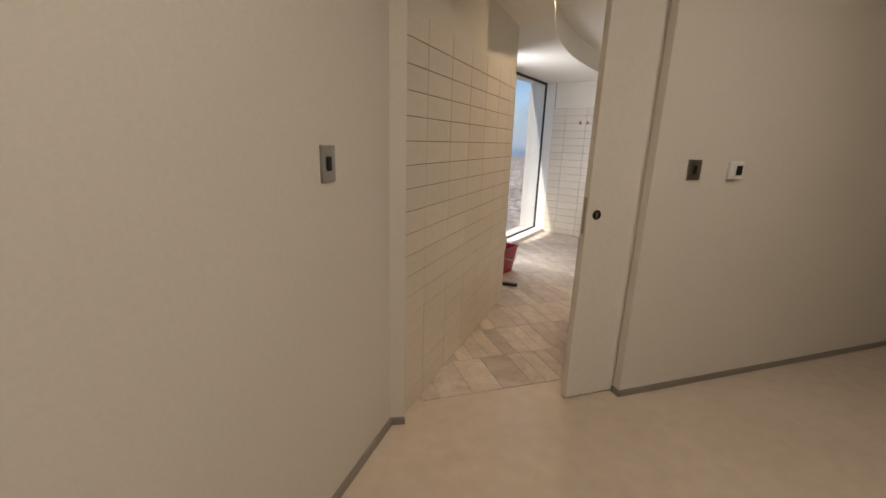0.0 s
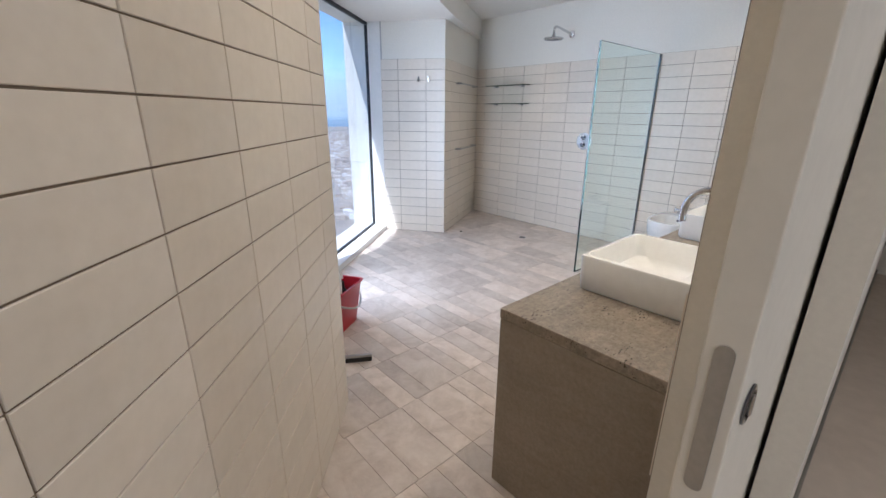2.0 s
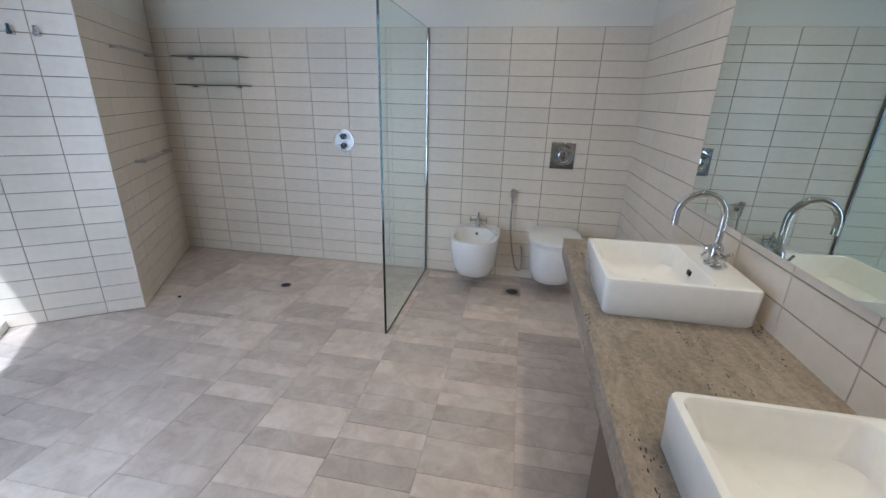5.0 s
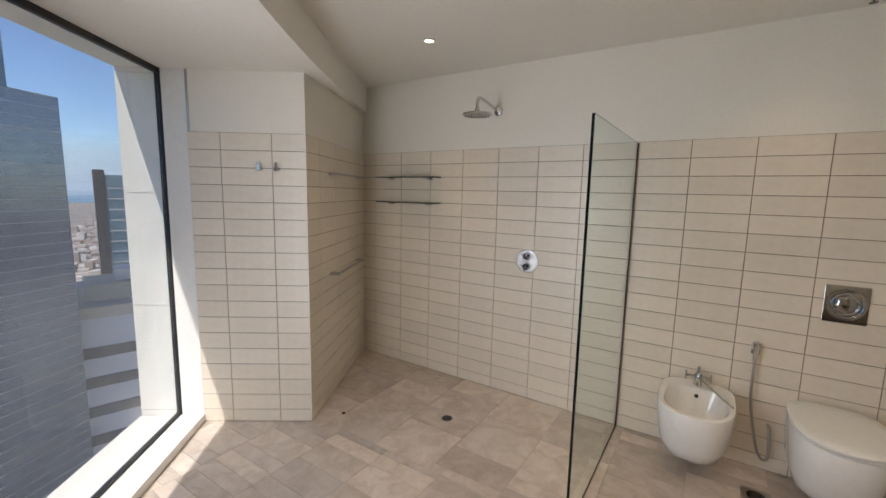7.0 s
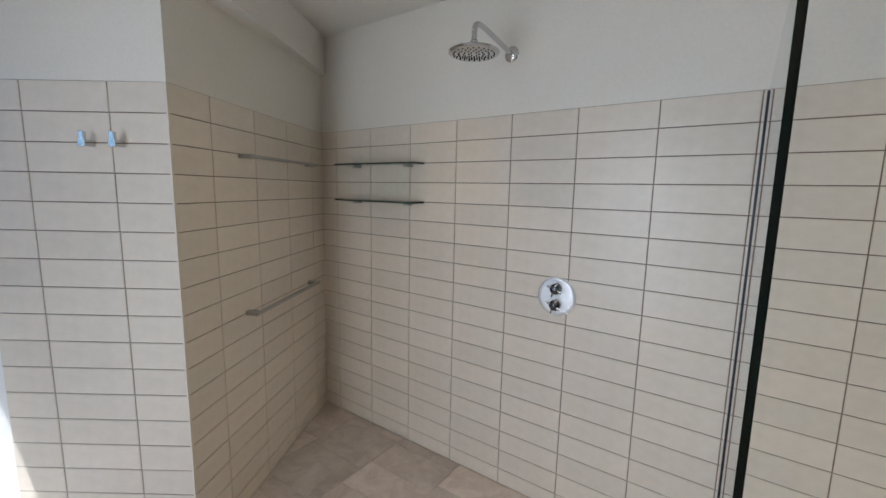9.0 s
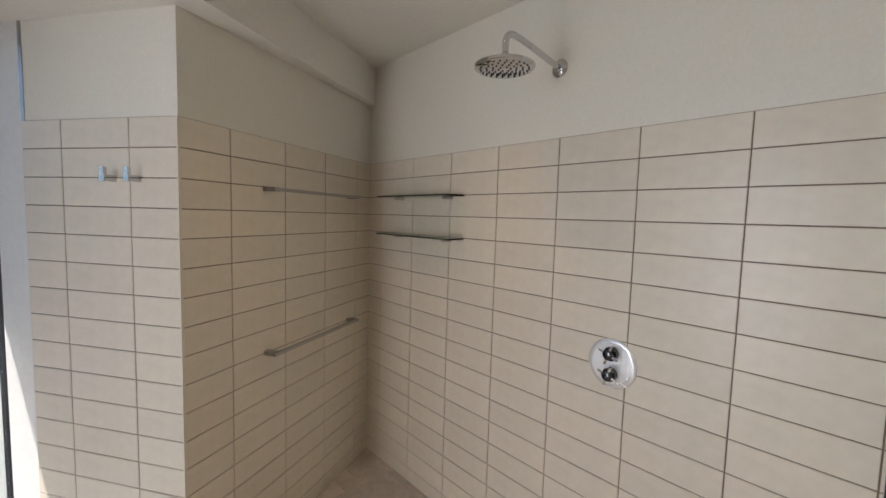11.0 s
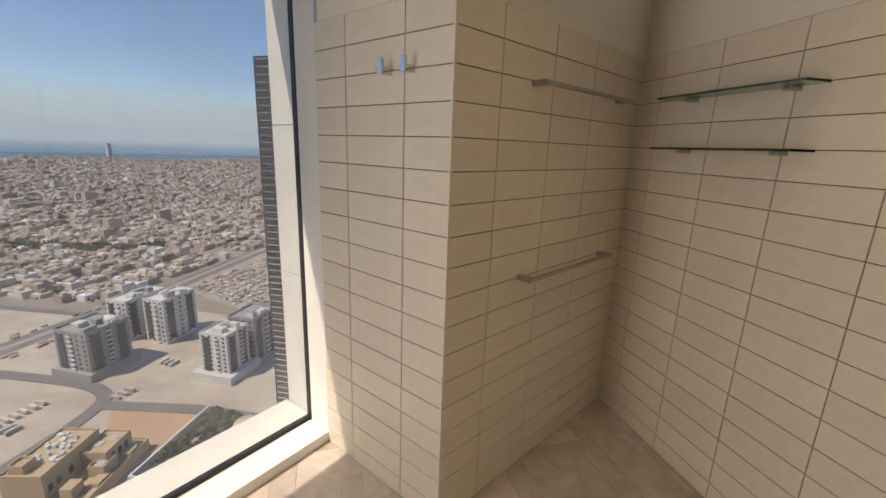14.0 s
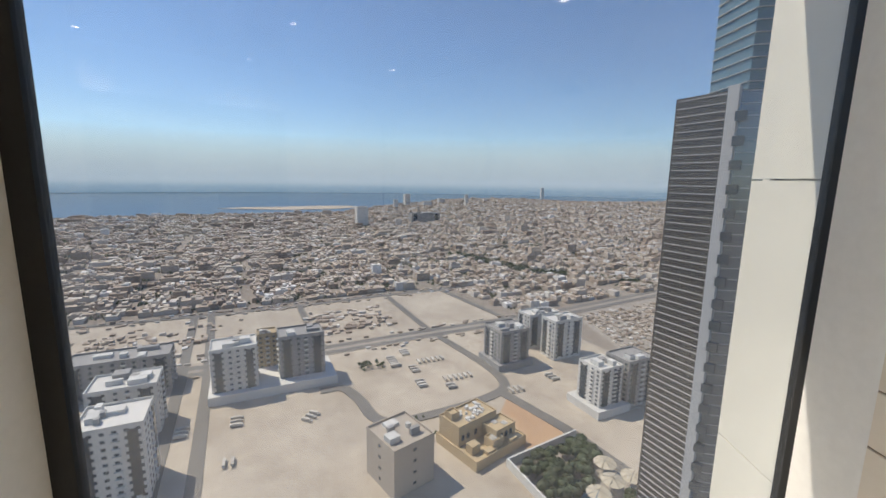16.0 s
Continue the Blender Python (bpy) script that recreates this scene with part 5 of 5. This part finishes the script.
part("wall", prism(bmesh.new(), [TL - Vector((5, 100)), TC - Vector((5, 100)), TR - Vector((5, 100)), Vector((23, 22)), Vector((-12, 22))], 0, 166), TOWER_GLASS, tower)
# thin slab added over one face, coloured like the sky it would reflect
off_ = Vector((5, 100)) + Vector((TC.y - TR.y, TR.x - TC.x)).normalized() * 0.12
part("sky_reflection_face", prism(bmesh.new(), [TC - Vector((5, 100)) + (TR - TC) * 0.01, TR - Vector((5, 100)), TR - off_, TC - off_ + (TR - TC) * 0.01], 0.1, 165.9), SKY_REFLECTION, tower, "added slab coloured blue-grey to imitate sky reflected in the glazing")
part("upper_wall", prism(bmesh.new(), [(-10, -1.5), (-4, -9), (12, -2.5), (18, 4), (18, 20), (-10, 20)], 166.02, 215), BLUE_GLASS, tower)
for (a, b, dz, z0) in ((TL, TC, 1.3, 3), (TC, TR, 1.85, 3)):
    mid_ = (a + b) / 2 - Vector((5, 100))
    dirv = (b - a)
    L, ang = dirv.length, math.atan2(dirv.y, dirv.x)
    b_ = box(bmesh.new(), -L / 2 + 0.5, -0.2, -0.05, L / 2 - 0.5, 0.0, 0.05)
    me_ = bpy.data.meshes.new("fin")
    b_.to_mesh(me_)
    b_.free()
    me_.materials.append(FIN)
    z = z0
    while z < 166:
        f = new("fin", me_)
        f.parent = tower
        f.matrix_local = at(mid_.x, mid_.y, z) @ Matrix.Rotation(ang, 4, "Z")
        z += dz
for a, b in (((-10, -1.5), (-4, -9)), ((-4, -9), (12, -2.5))):
    a, b = Vector(a), Vector(b)
    L, ang = (b - a).length, math.atan2((b - a).y, (b - a).x)
    b_ = box(bmesh.new(), -L / 2, -0.3, -0.05, L / 2, 0.0, 0.05)
    me_ = bpy.data.meshes.new("fin")
    b_.to_mesh(me_)
    b_.free()
    me_.materials.append(FIN)
    for k in range(25):
        f = new("fin", me_)
        f.parent = tower
        f.matrix_local = at((a.x + b.x) / 2, (a.y + b.y) / 2, 168 + 1.85 * k) @ Matrix.Rotation(ang, 4, "Z")
b_ = box(bmesh.new(), -0.75, -0.75, 0, 0.75, 0.75, 166.5)
pier = part("corner_pier", b_, FIN, tower, "pale corner pier with balcony slots")
pier.matrix_local = at(TC.x - 5 + 0.2, TC.y - 100 - 0.2, 0) @ Matrix.Rotation(radians(-10), 4, "Z")
b_ = box(bmesh.new(), 0, -0.7, 0, 1.5, 0.3, 1.5)
me_ = bpy.data.meshes.new("slot")
b_.to_mesh(me_)
b_.free()
me_.materials.append(FAR_GLASS)
for k in range(44):
    f = new("slot", me_)
    f.parent = pier
    f.matrix_local = at(0.55, -0.2, 2 + 3.7 * k)

dark = empty("office_tower", "slim dark office tower with pale floor bands", "tower", "", "", (65, 188, G))
dark.rotation_euler = (0, 0, radians(-16))
part("wall", blk(bmesh.new(), 28, 14, 0, 155.3, 8.25, 0), BLUE_GLASS, dark)
part("core", blk(bmesh.new(), 3.2, 14.6, 0, 157, -4.4, 0), TOWER_GLASS, dark)
b_ = blk(bmesh.new(), 24.7, 14.4, -0.2, 0.2, 10.0, 0)
me_ = bpy.data.meshes.new("floor_band")
b_.to_mesh(me_)
b_.free()
me_.materials.append(FIN)
for k in range(38):
    f = new("floor_band", me_)
    f.parent = dark
    f.matrix_local = at(0, 0, 12 + 3.75 * k)
block = empty("courtyard_block", "sand-coloured block with a stepped roof terrace", "building", "", "", (38, 116, G))
block.rotation_euler = (0, 0, radians(-16))
part("wall", blk(bmesh.new(), 26, 30, 0, 126), CONCRETE, block)
for z in (100, 106, 112, 118):
    part("window_band", blk(bmesh.new(), 26.3, 30.3, z, z + 2.2), FAR_GLASS, block, "dark window band")
part("terrace", blk(bmesh.new(), 26.6, 30.6, 126.02, 128.2), CANVAS, block)
part("penthouse", blk(bmesh.new(), 12, 12, 128.25, 131.6, 2, -4), CANVAS, block)
part("roof_room", blk(bmesh.new(), 6, 6, 131.65, 134, 4, -4), CONCRETE, block)

# ---- wall tiles ----
tile_meshes = {}
GAP, PROUD = 0.0037, 0.004


def tile_mesh(w, h_):
    key = (round(w, 4), round(h_, 4))
    if key not in tile_meshes:
        bm = bmesh.new()
        c = 0.0012
        rings = [[Vector((x, 0.0, z)) for x, z in ((0, 0), (w, 0), (w, h_), (0, h_))],
                 [Vector((x, -(PROUD - c), z)) for x, z in ((0, 0), (w, 0), (w, h_), (0, h_))],
                 [Vector((x, -PROUD, z)) for x, z in ((c, c), (w - c, c), (w - c, h_ - c), (c, h_ - c))]]
        loft(bm, rings, cap0=False)
        bmesh.ops.recalc_face_normals(bm, faces=bm.faces)
        me = bpy.data.meshes.new("tile")
        bm.to_mesh(me)
        bm.free()
        me.materials.append(TILE)
        tile_meshes[key] = me
    return tile_meshes[key]


def tile_wall(parent, a, b, phase, keep=lambda s, z: True, number=0, pitch=COL, lift=0.0):
    """Tiles on the wall face from a to b, seen with a on the left; phase: where one joint lies, along the face."""
    a, b = Vector(a), Vector(b)
    L, ang = (b - a).length, math.atan2((b - a).y, (b - a).x)
    out = Vector(((b - a).y, -(b - a).x)).normalized()
    bed = prism(bmesh.new(), [a + out * 0.0004, b + out * 0.0004, b + out * 0.0012, a + out * 0.0012], 0.0, TILE_TOP + lift)
    base = part("grout_bed", bed, GROUT, parent)
    joints = [0.0] + sorted(j for j in (phase % pitch + k * pitch for k in range(-1, 40)) if 0.02 < j < L - 0.02) + [L]
    z = TILE_TOP + lift
    while z > 0.01:
        z0 = max(0.002, z - ROW)
        for s0, s1 in zip(joints, joints[1:]):
            if not keep((s0 + s1) / 2, (z + z0) / 2):
                continue
            w = s1 - s0 - GAP
            ob = new("tile", tile_mesh(w, z - z0 - GAP))
            ob.parent = parent
            p = a + (b - a).normalized() * (s0 + GAP / 2) + out * 0.001
            j = (noise.noise(Vector((s0 * 9, z * 31, number))) * 0.0006)
            ob.matrix_local = Matrix.Translation((p.x + out.x * j, p.y + out.y * j, z0 + GAP / 2)) @ Matrix.Rotation(ang, 4, "Z")
        z -= ROW


# seen from inside, each face runs from its left end to its right end
tile_wall(wall_east, K, M1, (6.19 - 4.529), number=1)
tile_wall(wall_north, C, K, 0.21, number=2)
tile_wall(wall_north, W, C, (W - C).length - 0.2, number=3)
tile_wall(wall_south, M1, M0 + (M1 - M0) * 0.063, 0.12, lambda s, z: s < 1.30 or (0.62 < z < 1.0 and s < 3.3), number=4)
tile_wall(wall_west, S_, E_, 0.205, number=5, pitch=0.285, lift=0.012)
trim = structure("tile_trim", prism(bmesh.new(), [C + Vector((-0.004, -0.0075)), C + Vector((0.004, -0.0045)), C + Vector((0.003, 0.003)), C + Vector((-0.006, 0.002))], 0.002, TILE_TOP), TILE, "rounded tile trim on the column arris", "trim")
trim2 = structure("tile_trim_end", prism(bmesh.new(), [E_ + Vector((0.0, -0.007)), E_ + Vector((0.008, 0.003)), E_ + Vector((0.002, 0.008)), E_ + Vector((-0.006, 0.0))], 0.002, TILE_TOP), TILE, "tile trim at the end of the entrance wall", "trim")


# ---- floor pieces ----
def clip(poly, n, d):
    """Keeps the part of poly with n.p >= d."""
    out = []
    for i, p in enumerate(poly):
        q = poly[(i + 1) % len(poly)]
        a, b = p.dot(n) - d, q.dot(n) - d
        if a >= 0:
            out.append(p)
        if (a >= 0) != (b >= 0):
            out.append(p + (q - p) * (a / (a - b)))
    return out


cuts = [(Vector((0.017, 1)).normalized(), Vector((0.017, 1)).normalized().dot(Vector((1.126, 2.403)))),
        (Vector((-1, 0)), -(BACK - 0.002)), (-N, -N.dot(W) + 0.002),
        (Vector((-(M1 - M0).y, (M1 - M0).x)).normalized(), Vector((-(M1 - M0).y, (M1 - M0).x)).normalized().dot(M0) + 0.002)]
frng = random.Random(11)


def lay(x0, x1, y0, y1, dy, dxs, home=None):
    home = home or floor
    y = y0
    while y < y1 - 0.01:
        yy = min(y1, y + dy)
        x = x0 - frng.random() * 0.2
        while x < x1:
            xx = x + frng.choice(dxs)
            a, b = max(x, x0), min(xx, x1)
            x = xx
            if b - a < 0.03:
                continue
            g_ = 0.0009
            poly = [Vector(p) for p in ((a + g_, y + g_), (b - g_, y + g_), (b - g_, yy - g_), (a + g_, yy - g_))]
            for n_, d_ in cuts:
                poly = clip(poly, n_, d_)
                if len(poly) < 3:
                    break
            if len(poly) < 3:
                continue
            c = sum(poly, Vector((0, 0))) / len(poly)
            if (c - S_).dot(Vector(((E_ - S_).y, -(E_ - S_).x))) < -0.15 and c.y < 3.9 or (c - Vector((2.0, 3.9))).x < -0.3 and c.y > 3.8:
                continue
            if (c - C).dot(SO) < -0.25 and c.x > 4.6:
                continue
            top = frng.uniform(-0.0006, 0.0002)
            bm = bmesh.new()
            loft(bm, [[Vector((p.x - c.x, p.y - c.y, -0.0035)) for p in poly], [Vector((p.x - c.x, p.y - c.y, top - 0.0008)) for p in poly],
                      [Vector(((p.x - c.x) * 0.994, (p.y - c.y) * 0.994, top)) for p in poly]], cap0=False)
            me = bpy.data.meshes.new("stone_piece")
            bmesh.ops.recalc_face_normals(bm, faces=bm.faces)
            bm.to_mesh(me)
            bm.free()
            me.materials.append(FLOOR_STONE)
            ob = new("stone_piece", me)
            ob.parent = home
            ob.location = (c.x, c.y, 0)
        y = yy


lay(0.98, 4.60, 2.37, 6.4, 0.37, (0.092, 0.103, 0.103, 0.103, 0.185))
lay(4.60, 5.68, 2.37, 3.85, 0.37, (0.103, 0.103, 0.185))
lay(4.60, 5.68, 3.85, 6.4, 0.405, (0.103, 0.205, 0.31, 0.41), floor_shower)

# joints of the hall floor
bm = bmesh.new()
for x in (-0.4, 0.8, 2.0, 3.2, 4.4):
    box(bm, x, -1.6, 0.0003, x + 0.002, 2.15, 0.0006)
for y in (-0.9, 0.3, 1.5):
    box(bm, -0.9, y, 0.0003, 6.5, y + 0.002, 0.0006)
structure("floor_joints", bm, FLOOR_JOINT, "fine joints between the hall's floor slabs", "floor joint")
